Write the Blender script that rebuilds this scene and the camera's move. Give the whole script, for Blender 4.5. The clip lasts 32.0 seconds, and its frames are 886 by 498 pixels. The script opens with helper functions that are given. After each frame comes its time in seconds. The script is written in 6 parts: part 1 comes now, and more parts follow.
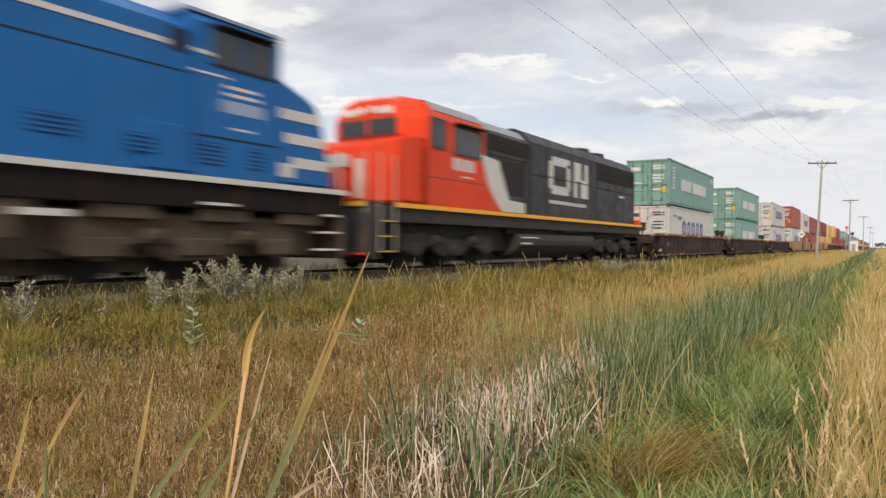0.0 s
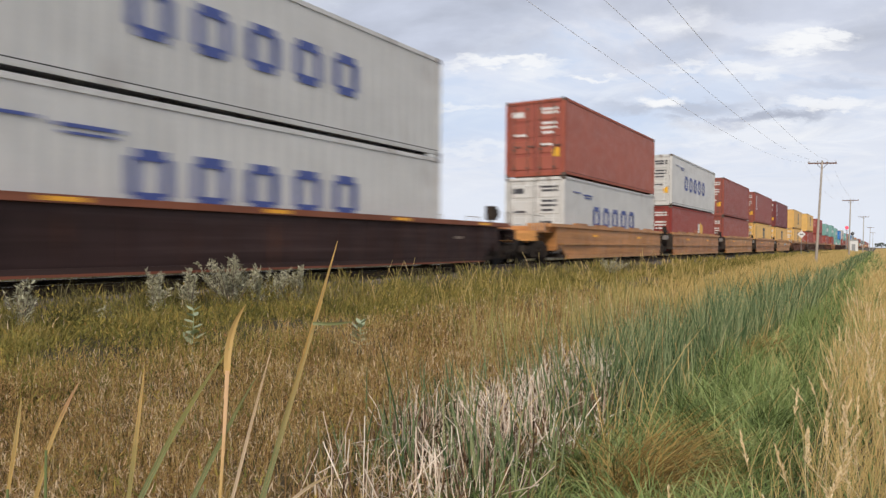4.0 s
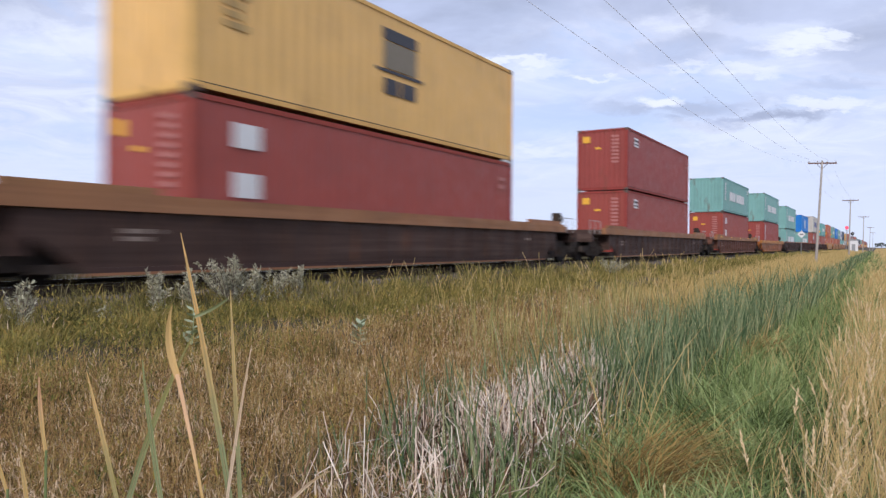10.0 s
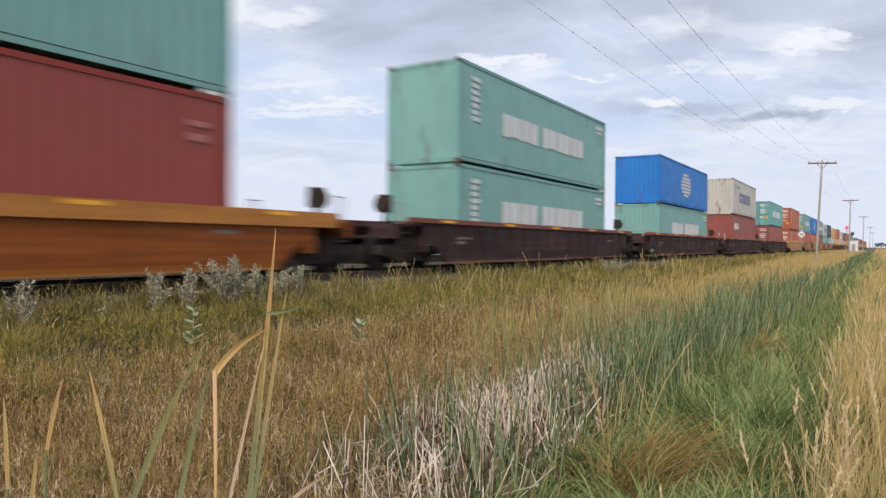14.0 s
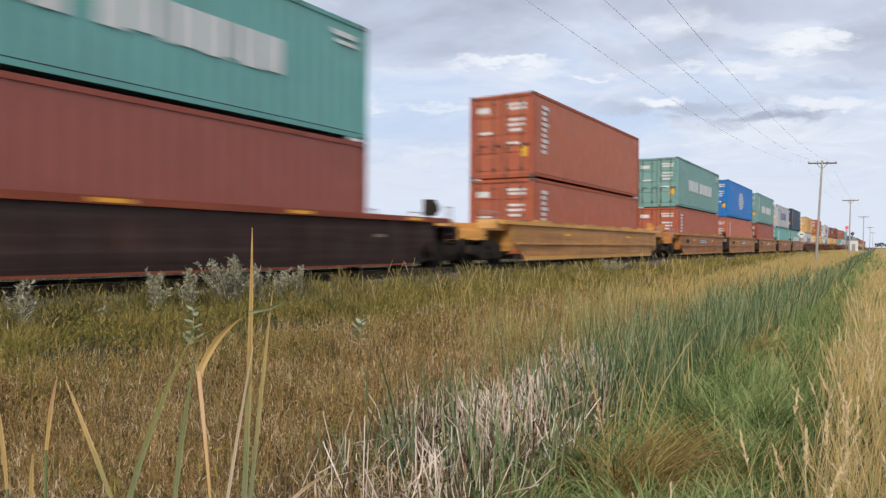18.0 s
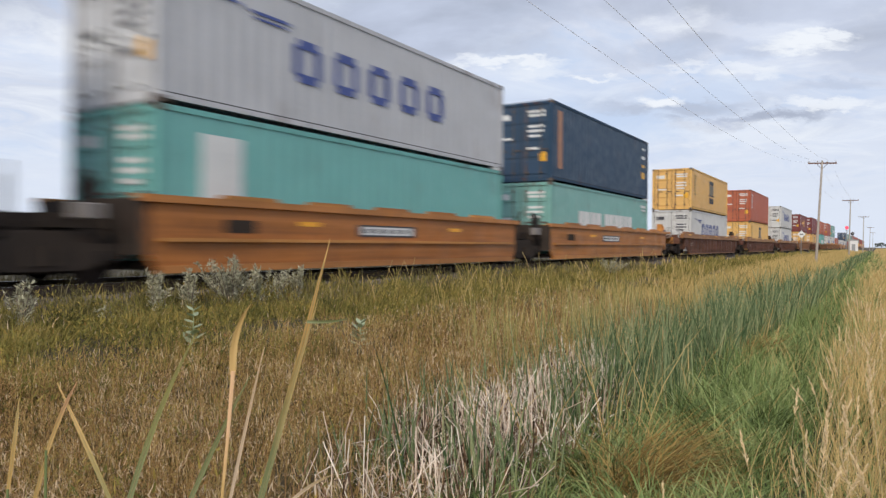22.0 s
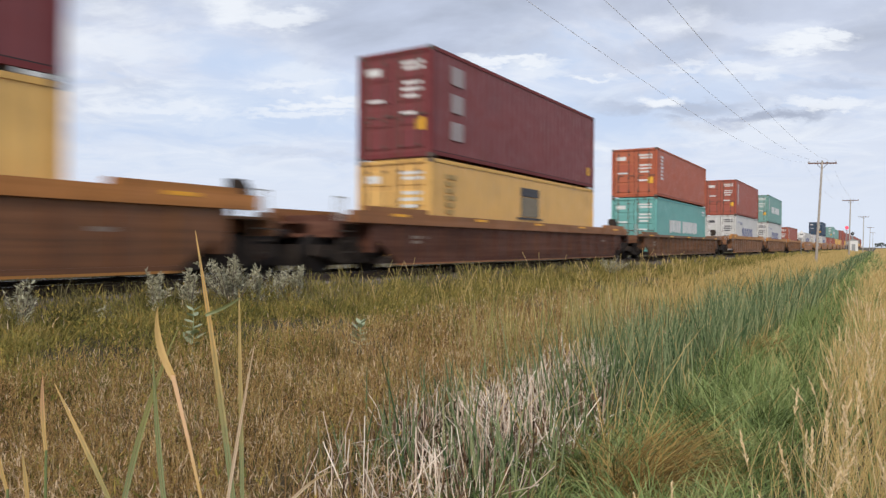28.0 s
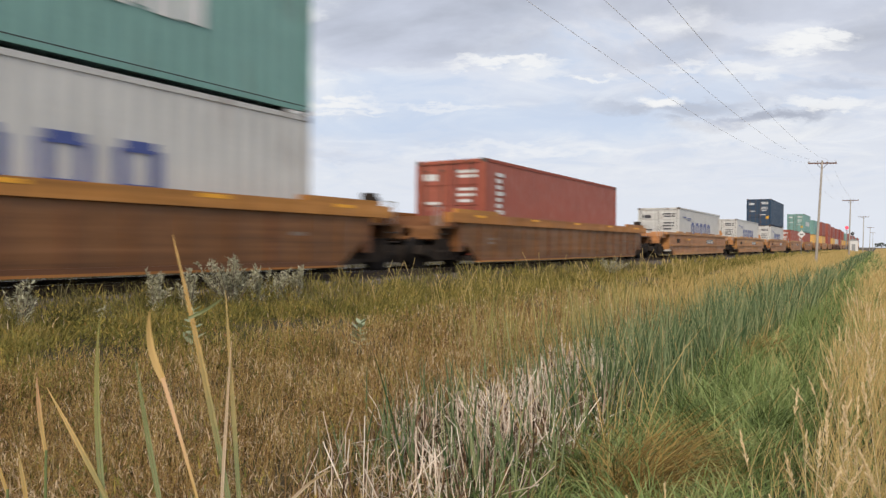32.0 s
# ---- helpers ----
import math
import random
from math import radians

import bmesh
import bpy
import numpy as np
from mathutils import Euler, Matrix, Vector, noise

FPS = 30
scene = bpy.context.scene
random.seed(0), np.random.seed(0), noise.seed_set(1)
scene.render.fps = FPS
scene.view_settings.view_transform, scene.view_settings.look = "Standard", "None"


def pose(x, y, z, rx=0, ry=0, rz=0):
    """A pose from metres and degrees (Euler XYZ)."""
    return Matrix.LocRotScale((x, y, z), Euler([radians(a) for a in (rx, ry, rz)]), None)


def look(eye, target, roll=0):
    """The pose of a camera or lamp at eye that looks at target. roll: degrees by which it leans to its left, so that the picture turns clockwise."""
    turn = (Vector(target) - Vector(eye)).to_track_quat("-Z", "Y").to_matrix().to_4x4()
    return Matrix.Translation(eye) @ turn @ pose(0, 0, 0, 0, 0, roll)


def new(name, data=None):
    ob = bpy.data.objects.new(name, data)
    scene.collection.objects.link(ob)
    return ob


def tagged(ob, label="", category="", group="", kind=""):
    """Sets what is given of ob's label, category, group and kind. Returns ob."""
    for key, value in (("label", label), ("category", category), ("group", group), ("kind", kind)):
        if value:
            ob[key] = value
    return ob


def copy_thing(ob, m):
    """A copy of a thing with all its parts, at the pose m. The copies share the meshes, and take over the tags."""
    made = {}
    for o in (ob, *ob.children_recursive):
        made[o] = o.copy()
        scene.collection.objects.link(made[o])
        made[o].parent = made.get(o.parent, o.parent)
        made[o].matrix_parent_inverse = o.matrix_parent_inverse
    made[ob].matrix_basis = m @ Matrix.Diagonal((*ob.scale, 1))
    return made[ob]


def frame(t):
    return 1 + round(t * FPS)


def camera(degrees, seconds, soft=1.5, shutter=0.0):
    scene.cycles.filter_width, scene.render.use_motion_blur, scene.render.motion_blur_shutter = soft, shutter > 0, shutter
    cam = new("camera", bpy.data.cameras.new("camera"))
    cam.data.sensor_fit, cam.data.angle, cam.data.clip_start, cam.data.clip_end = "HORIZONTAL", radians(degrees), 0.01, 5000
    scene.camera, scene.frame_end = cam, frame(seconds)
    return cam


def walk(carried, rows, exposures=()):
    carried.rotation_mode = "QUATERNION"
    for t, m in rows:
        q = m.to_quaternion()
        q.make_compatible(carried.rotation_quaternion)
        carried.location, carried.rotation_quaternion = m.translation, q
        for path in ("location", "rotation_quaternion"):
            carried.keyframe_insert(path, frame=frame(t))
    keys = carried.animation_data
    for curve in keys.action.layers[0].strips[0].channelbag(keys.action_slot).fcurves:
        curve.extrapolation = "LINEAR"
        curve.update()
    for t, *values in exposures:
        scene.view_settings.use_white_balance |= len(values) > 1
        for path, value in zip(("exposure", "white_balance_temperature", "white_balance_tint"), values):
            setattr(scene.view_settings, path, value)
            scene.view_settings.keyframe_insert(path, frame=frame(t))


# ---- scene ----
# Rail head z = 0, track runs along +y, track centre at x = TX. The train comes towards -y.
TX = -11.06
EYE = Vector((0.0, 0.0, 0.65))
TURN, TILT, ROLL = 31.89, -0.40, 0.42
cam = camera(64.8, 32.0, soft=1.4, shutter=0.6)
aim = EYE + Vector((-math.sin(radians(TURN)) * math.cos(radians(TILT)), math.cos(radians(TURN)) * math.cos(radians(TILT)), math.sin(radians(TILT))))
STILL = look(EYE, aim, ROLL)
walk(cam, [(0.0, STILL), (32.0, STILL)], [
    (0.0, 0.08, 7350, 10), (1.0, 0.06, 7150, 10), (2.5, 0.05, 6800, 10), (6.0, 0.05, 6850, 12), (8.0, 0.04, 6400, 13), (9.0, 0.04, 6450, 13), (10.0, 0.04, 5950, 16), (12.0, 0.04, 5900, 17), (13.0, 0.02, 6400, 14), (14.0, 0.02, 6500, 12),
    (17.0, 0.0, 6550, 10), (20.0, 0.0, 6450, 10), (22.0, 0.0, 6500, 10), (25.0, 0.0, 6150, 10), (28.0, 0.0, 6500, 10), (30.0, 0.0, 6800, 10), (32.0, 0.0, 6900, 10)])


# ---------------------------------------------------------------- light
def make_world():
    w = bpy.data.worlds.new("sky")
    scene.world = w
    w.use_nodes = True
    n, l = w.node_tree.nodes, w.node_tree.links
    n.clear()
    out = n.new("ShaderNodeOutputWorld")
    bg = n.new("ShaderNodeBackground")
    sky = n.new("ShaderNodeTexSky")
    sky.sky_type = "NISHITA"
    sky.sun_disc = False
    sky.sun_elevation = radians(32)
    sky.sun_rotation = radians(162)
    sky.dust_density = 2.0
    sky.air_density = 1.0
    co = n.new("ShaderNodeTexCoord")
    sep = n.new("ShaderNodeSeparateXYZ")
    l.new(co.outputs["Generated"], sep.inputs[0])

    def math_node(op, a, b, clamp=False):
        m = n.new("ShaderNodeMath")
        m.operation = op
        m.use_clamp = clamp
        for i, v in enumerate((a, b)):
            if isinstance(v, (int, float)):
                m.inputs[i].default_value = v
            elif v is not None:
                l.new(v, m.inputs[i])
        return m.outputs[0]

    # a flat cloud deck: the view direction divided by its height
    up = math_node("MAXIMUM", math_node("ADD", sep.outputs[2], 0.10), 0.02)
    cx, cy = math_node("DIVIDE", sep.outputs[0], up), math_node("DIVIDE", sep.outputs[1], up)
    comb = n.new("ShaderNodeCombineXYZ")
    l.new(cx, comb.inputs[0]), l.new(cy, comb.inputs[1])

    def cloud(scale, detail, rough, shift, dist=0.3):
        t = n.new("ShaderNodeTexNoise")
        t.inputs["Scale"].default_value = scale
        t.inputs["Detail"].default_value = detail
        t.inputs["Roughness"].default_value = rough
        t.inputs["Distortion"].default_value = dist
        mp = n.new("ShaderNodeMapping")
        mp.inputs["Location"].default_value = shift
        l.new(comb.outputs[0], mp.inputs[0])
        l.new(mp.outputs[0], t.inputs["Vector"])
        return t.outputs["Fac"]

    def ramp(fac, stops):
        r = n.new("ShaderNodeValToRGB")
        e = r.color_ramp.elements
        while len(e) < len(stops):
            e.new(0.5)
        for el, (p, c) in zip(e, stops):
            el.position, el.color = p, (*c, 1) if len(c) == 3 else c
        l.new(fac, r.inputs[0])
        return r.outputs["Color"]

    def mix(fac, a, b, kind="MIX"):
        m = n.new("ShaderNodeMix")
        m.data_type, m.blend_type = "RGBA", kind
        for s, v in ((m.inputs["Factor"], fac), (m.inputs["A"], a), (m.inputs["B"], b)):
            if isinstance(v, (int, float)):
                s.default_value = v
            elif isinstance(v, tuple):
                s.default_value = (*v, 1)
            else:
                l.new(v, s)
        return m.outputs["Result"]

    blue = mix(1.0, sky.outputs[0], (0.16, 0.15, 0.14), "MULTIPLY")
    broad = cloud(CLOUD[0], 3, 0.5, CLOUD[2])
    fine = cloud(CLOUD[1], 9, 0.58, CLOUD[3], 0.5)
    thin = mix(0.75, blue, (0.58, 0.70, 0.92))
    shade = ramp(fine, [(0.34, (0.49, 0.52, 0.625)), (0.50, (0.62, 0.665, 0.79)), (0.60, (0.70, 0.755, 0.885))])
    cover = ramp(broad, [(0.36, (0, 0, 0)), (0.50, (1, 1, 1))])
    col = mix(cover, thin, shade)
    # pale haze towards the horizon
    haze = ramp(sep.outputs[2], [(0.0, (1, 1, 1)), (0.10, (0.9, 0.9, 0.9)), (0.20, (0.55, 0.55, 0.55)), (0.45, (0.15, 0.15, 0.15))])
    col = mix(haze, col, (0.700, 0.765, 0.885))
    # broken small cloud, fading out low down
    dapple = cloud(2.3, 10, 0.62, (4.2, 1.1, 0.3), 0.7)
    above = ramp(sep.outputs[2], [(0.05, (0, 0, 0)), (0.16, (1, 1, 1))])
    col = mix(math_node("MULTIPLY", ramp(dapple, [(0.51, (0, 0, 0)), (0.64, (0.6, 0.6, 0.6))]), above), col, (0.83, 0.875, 0.94))
    col = mix(math_node("MULTIPLY", ramp(dapple, [(0.36, (0.6, 0.6, 0.6)), (0.48, (0, 0, 0))]), above), col, (0.53, 0.64, 0.84))
    # cloud masses: across and up, as tangents from the heading over the track
    turn = n.new("ShaderNodeMapping")
    turn.inputs["Rotation"].default_value = (0, 0, radians(-TURN))
    l.new(co.outputs["Generated"], turn.inputs[0])
    ts = n.new("ShaderNodeSeparateXYZ")
    l.new(turn.outputs[0], ts.inputs[0])
    fwd = math_node("MAXIMUM", ts.outputs[1], 0.05)
    flat = n.new("ShaderNodeCombineXYZ")
    l.new(math_node("DIVIDE", ts.outputs[0], fwd), flat.inputs[0]), l.new(math_node("DIVIDE", ts.outputs[2], fwd), flat.inputs[1])

    def warp(scale, detail, amount, stretch):
        t = n.new("ShaderNodeTexNoise")
        t.inputs["Scale"].default_value, t.inputs["Detail"].default_value, t.inputs["Roughness"].default_value = scale, detail, 0.62
        mp = n.new("ShaderNodeMapping")
        mp.inputs["Scale"].default_value = (1.0, stretch, 1.0)
        l.new(flat.outputs[0], mp.inputs[0]), l.new(mp.outputs[0], t.inputs["Vector"])
        v = n.new("ShaderNodeVectorMath")
        v.operation = "MULTIPLY_ADD"
        off = n.new("ShaderNodeVectorMath")
        off.operation = "SUBTRACT"
        off.inputs[1].default_value = (0.5, 0.5, 0.5)
        l.new(t.outputs["Color"], off.inputs[0])
        l.new(off.outputs[0], v.inputs[0])
        v.inputs[1].default_value = (amount * 1.6, amount, 0)
        l.new(flat.outputs[0], v.inputs[2])
        return v.outputs[0]

    def mass(at, across, up, w, h, soft):
        v = n.new("ShaderNodeVectorMath")
        v.operation = "SUBTRACT"
        l.new(at, v.inputs[0])
        v.inputs[1].default_value = (across, up, 0)
        d = n.new("ShaderNodeVectorMath")
        d.operation = "MULTIPLY"
        l.new(v.outputs[0], d.inputs[0])
        d.inputs[1].default_value = (1 / w, 1 / h, 0)
        q = n.new("ShaderNodeVectorMath")
        q.operation = "LENGTH"
        l.new(d.outputs[0], q.inputs[0])
        r = n.new("ShaderNodeMapRange")
        r.interpolation_type = "SMOOTHSTEP"
        l.new(q.outputs["Value"], r.inputs[0])
        r.inputs[1].default_value, r.inputs[2].default_value = 1 + soft, 1 - soft
        r.inputs[3].default_value, r.inputs[4].default_value = 0, 1
        return r.outputs[0]

    def masses(at, rows, soft):
        f = None
        for across, up, w, h, k in rows:
            m1 = math_node("MULTIPLY", mass(at, across, up, w, h, soft), k)
            f = m1 if f is None else math_node("MAXIMUM", f, m1)
        return f
    ragged, wispy = warp(5.0, 9, 0.13, 2.2), warp(13.0, 10, 0.075, 3.0)
    col = mix(masses(ragged, BLUE_GAPS, 0.7), col, (0.53, 0.655, 0.87))
    grey = masses(ragged, GREY_CLOUDS, 0.5)
    under = ramp(fine, [(0.36, (0.415, 0.465, 0.58)), (0.64, (0.57, 0.635, 0.79))])
    col = mix(grey, col, under)
    white = masses(wispy, WHITE_CLOUDS, 0.55)
    col = mix(white, col, (0.84, 0.88, 0.94))
    l.new(col, bg.inputs["Color"])
    bg.inputs["Strength"].default_value = SKY
    l.new(bg.outputs[0], out.inputs[0])


SKY = 1.04
CLOUD = (0.5, 1.3, (3.1, 1.7, 0.4), (0.6, 2.3, 0.9))
# across, up, half width, half height, density
BLUE_GAPS = ((0.12, 0.20, 0.45, 0.05, .35), (0.20, 0.185, 0.20, 0.030, .7), (0.03, 0.175, 0.12, 0.035, .6), (-0.10, 0.165, 0.08, 0.03, .6), (-0.28, 0.262, 0.07, 0.020, .6), (0.36, 0.225, 0.10, 0.020, .55), (-0.45, 0.15, 0.14, 0.02, .4), (0.14, 0.275, 0.08, 0.02, .5))
GREY_CLOUDS = ((-0.06, 0.315, 0.19, 0.055, 1.0), (-0.09, 0.272, 0.12, 0.016, .8), (0.10, 0.345, 0.14, 0.035, .8), (0.36, 0.285, 0.14, 0.016, .55), (0.60, 0.300, 0.08, 0.050, .8), (0.42, 0.355, 0.40, 0.022, .75), (-0.33, 0.345, 0.14, 0.025, .5),
               (0.44, 0.186, 0.105, 0.0085, 1.0), (0.33, 0.206, 0.10, 0.010, .6), (0.56, 0.225, 0.07, 0.010, .5), (-0.2, 0.12, 0.10, 0.008, .3), (-0.05, 0.62, 0.6, 0.12, .6), (-0.8, 0.4, 0.3, 0.1, .6), (0.9, 0.45, 0.3, 0.1, .6))
WHITE_CLOUDS = ((0.515, 0.292, 0.060, 0.011, 1.0), (0.545, 0.306, 0.026, 0.007, .9), (0.312, 0.211, 0.024, 0.010, 1.0), (0.21, 0.238, 0.040, 0.004, .8), (0.09, 0.258, 0.075, 0.007, .9), (0.13, 0.248, 0.035, 0.012, .6), (0.55, 0.206, 0.060, 0.007, .8),
                (0.44, 0.250, 0.05, 0.006, .6), (-0.30, 0.335, 0.045, 0.020, .9), (-0.24, 0.318, 0.05, 0.012, .8), (-0.17, 0.198, 0.075, 0.007, .85), (-0.22, 0.225, 0.06, 0.006, .6), (-0.20, 0.182, 0.09, 0.005, .6), (0.0, 0.195, 0.07, 0.005, .5),
                (-0.42, 0.19, 0.10, 0.010, .6), (-0.5, 0.28, 0.12, 0.02, .6), (0.35, 0.255, 0.03, 0.004, .5), (0.44, 0.160, 0.13, 0.014, .5), (0.12, 0.135, 0.15, 0.006, .4))
make_world()
sun = new("sun", bpy.data.lights.new("sun", "SUN"))
sun.data.energy, sun.data.angle, sun.data.color = 2.6, radians(14), (1.0, 0.90, 0.76)
sun.matrix_world = look((0, 0, 60), (-15, 46, 31))


# ---------------------------------------------------------------- materials
MATS = {}


def material(name, color, rough=0.6, metal=0.0, spots=0.25, scale=3.0, bump=0.0, bump_scale=40.0, rust=0.0, per=0.0, dark=None, island=False, spec=0.5, streak=0.0):
    """Painted or natural surface: broad stains, fine grain, worn rust patches, a little change from piece to piece."""
    if name in MATS:
        return MATS[name]
    m = bpy.data.materials.new(name)
    m.use_nodes = True
    n, l = m.node_tree.nodes, m.node_tree.links
    p = n["Principled BSDF"]
    p.inputs["Roughness"].default_value = rough
    p.inputs["Metallic"].default_value = metal
    p.inputs["Specular IOR Level"].default_value = spec
    co = n.new("ShaderNodeTexCoord")

    def noise_tex(s, detail, stretch=None):
        t = n.new("ShaderNodeTexNoise")
        t.inputs["Scale"].default_value = s
        t.inputs["Detail"].default_value = detail
        v = co.outputs["Object"]
        if stretch:
            mp = n.new("ShaderNodeMapping")
            mp.inputs["Scale"].default_value = stretch
            l.new(v, mp.inputs[0])
            v = mp.outputs[0]
        l.new(v, t.inputs["Vector"])
        return t.outputs["Fac"]

    def mixed(fac, a, b):
        x = n.new("ShaderNodeMix")
        x.data_type = "RGBA"
        for s, v in ((x.inputs["Factor"], fac), (x.inputs["A"], a), (x.inputs["B"], b)):
            if isinstance(v, (int, float)):
                s.default_value = v
            elif isinstance(v, tuple):
                s.default_value = (*v, 1)
            else:
                l.new(v, s)
        return x.outputs["Result"]

    def ranged(fac, a, b, lo, hi):
        r = n.new("ShaderNodeMapRange")
        for i, v in enumerate((a, b, lo, hi)):
            r.inputs[i + 1].default_value = v
        l.new(fac, r.inputs[0])
        return r.outputs[0]

    low = dark or tuple(c * 0.55 for c in color)
    col = mixed(ranged(noise_tex(scale, 6), 0.35, 0.7, 0.0, spots), color, low)
    grain = ranged(noise_tex(scale * 14, 4), 0.3, 0.7, 0.0, spots * 0.6)
    col = mixed(grain, col, tuple(min(1, c * 1.25) for c in color))
    if rust:
        drip = noise_tex(1.0, 8, (2.2, 3.2, 0.7))
        col = mixed(ranged(drip, 0.60, 0.74, 0.0, rust), col, (0.13, 0.055, 0.03))
    if streak:
        dust = noise_tex(1.0, 6, (1.0, 0.14, 5.0))
        col = mixed(ranged(dust, 0.50, 0.72, 0.0, streak), col, tuple(min(1, c * 1.4 + 0.02) for c in color))
        col = mixed(ranged(dust, 0.48, 0.30, 0.0, streak), col, tuple(c * 0.4 for c in color))
    if per or island:
        if island:
            g = n.new("ShaderNodeNewGeometry")
            r = g.outputs["Random Per Island"]
        else:
            r = n.new("ShaderNodeObjectInfo").outputs["Random"]
        hsv = n.new("ShaderNodeHueSaturation")
        l.new(col, hsv.inputs["Color"])
        l.new(ranged(r, 0, 1, 1 - per, 1 + per), hsv.inputs["Value"])
        l.new(ranged(r, 0, 1, 0.5 - per * 0.05, 0.5 + per * 0.05), hsv.inputs["Hue"])
        col = hsv.outputs[0]
    l.new(col, p.inputs["Base Color"])
    rr = ranged(noise_tex(scale * 3, 5), 0.3, 0.7, max(0.05, rough - 0.12), min(1, rough + 0.15))
    l.new(rr, p.inputs["Roughness"])
    if bump:
        b = n.new("ShaderNodeBump")
        b.inputs["Strength"].default_value = bump
        b.inputs["Distance"].default_value = 0.02
        l.new(noise_tex(bump_scale, 5), b.inputs["Height"])
        l.new(b.outputs[0], p.inputs["Normal"])
    MATS[name] = m
    return m


# ---------------------------------------------------------------- mesh tools
def box(bm, x0, x1, y0, y1, z0, z1):
    m = Matrix.LocRotScale(((x0 + x1) / 2, (y0 + y1) / 2, (z0 + z1) / 2), None, (abs(x1 - x0), abs(y1 - y0), abs(z1 - z0)))
    return bmesh.ops.create_cube(bm, size=1.0, matrix=m)["verts"]


def rod(bm, a, b, r, n=8, r2=None):
    a, b = Vector(a), Vector(b)
    d = b - a
    m = Matrix.Translation((a + b) / 2) @ d.to_track_quat("Z", "Y").to_matrix().to_4x4()
    bmesh.ops.create_cone(bm, cap_ends=True, segments=n, radius1=r, radius2=r if r2 is None else r2, depth=d.length, matrix=m)


def prism(bm, outline, lo, hi, axis="z"):
    """A closed outline of (a, b) pairs, drawn out along an axis: z keeps (x, y), y keeps (x, z), x keeps (y, z)."""
    def at(a, b, h):
        return {"z": (a, b, h), "y": (a, h, b), "x": (h, a, b)}[axis]
    one = [bm.verts.new(at(a, b, lo)) for a, b in outline]
    two = [bm.verts.new(at(a, b, hi)) for a, b in outline]
    k = len(outline)
    for i in range(k):
        bm.faces.new((one[i], one[(i + 1) % k], two[(i + 1) % k], two[i]))
    bm.faces.new(one[::-1])
    bm.faces.new(two)


def mesh_of(name, bm, mat, bevel=0.0):
    if bevel:
        bmesh.ops.bevel(bm, geom=list(bm.edges), offset=bevel, segments=1, affect="EDGES", clamp_overlap=True)
    bmesh.ops.recalc_face_normals(bm, faces=bm.faces)
    me = bpy.data.meshes.new(name)
    bm.to_mesh(me)
    bm.free()
    me.materials.append(mat)
    return me


def part(name, bm, mat, parent, label="", bevel=0.0):
    ob = new(name, mesh_of(name, bm, mat, bevel))
    ob.parent = parent
    if label:
        ob["label"] = label
    return ob


def again(ob, m, parent=None):
    """The same mesh once more under the same thing."""
    o = new(ob.name.split(".")[0], ob.data)
    o.parent = parent or ob.parent
    o.matrix_basis = m
    if "label" in ob:
        o["label"] = ob["label"]
    return o


def boxes(name, mat, parent, *sizes, label="", bevel=0.0):
    bm = bmesh.new()
    for s in sizes:
        box(bm, *s)
    return part(name, bm, mat, parent, label, bevel)


def _box(*s):
    bm = bmesh.new()
    box(bm, *s)
    return bm


# ---------------------------------------------------------------- ground
def land(x, y):
    """Height of the ground: verge, ditch with reeds, railway bank, fields."""
    pts = [(-4000, -0.9), (-40, -0.9), (-16.5, -0.80), (-14.2, -0.5), (-13.0, -0.22), (-9.15, -0.22), (-8.25, -0.48), (-6.5, -0.72), (-4.2, -0.98),
           (-3.0, -1.10), (-2.0, -1.06), (-1.0, -0.80), (0.0, -0.66), (3.0, -0.62), (14, -0.8), (4000, -0.8)]
    for (a, za), (b, zb) in zip(pts, pts[1:]):
        if x <= b:
            k = (x - a) / (b - a)
            k = k * k * (3 - 2 * k)
            z = za + (zb - za) * k
            break
    rough = 0.06 * noise.noise((x * 0.6, y * 0.6, 0.3)) + 0.03 * noise.noise((x * 2.1, y * 2.1, 4.0))
    if -14.2 < x < -8.6:
        rough *= 0.15
    return z + rough


def steps(lo, hi, near, grow):
    out, v, d = [0.0], 0.0, near
    while v < hi:
        v += d
        out.append(min(v, hi))
        d *= grow
    v, d = 0.0, near
    while v > lo:
        v -= d
        out.insert(0, max(v, lo))
        d *= grow
    return out


def make_ground():
    xs = sorted(set([round(-20 + i * 0.4, 2) for i in range(61)] + [-4000, -2000, -900, -400, -180, -90, -50, -30, 6, 9, 14, 24, 45, 90, 180, 400, 900, 2000, 4000]))
    ys = [v for v in steps(-600, 4000, 0.5, 1.06)]
    verts = [(x, y, land(x, y)) for y in ys for x in xs]
    k = len(xs)
    faces = [(j * k + i, j * k + i + 1, (j + 1) * k + i + 1, (j + 1) * k + i) for j in range(len(ys) - 1) for i in range(k - 1)]
    me = bpy.data.meshes.new("ground")
    me.from_pydata(verts, [], faces)
    me.materials.append(material("soil", (0.085, 0.065, 0.035), 0.95, spots=0.8, scale=0.35, bump=0.6, bump_scale=9, dark=(0.04, 0.035, 0.018)))
    tagged(new("ground", me), "prairie verge of dry grass and a shallow reedy ditch", "ground", kind="structure")


make_ground()


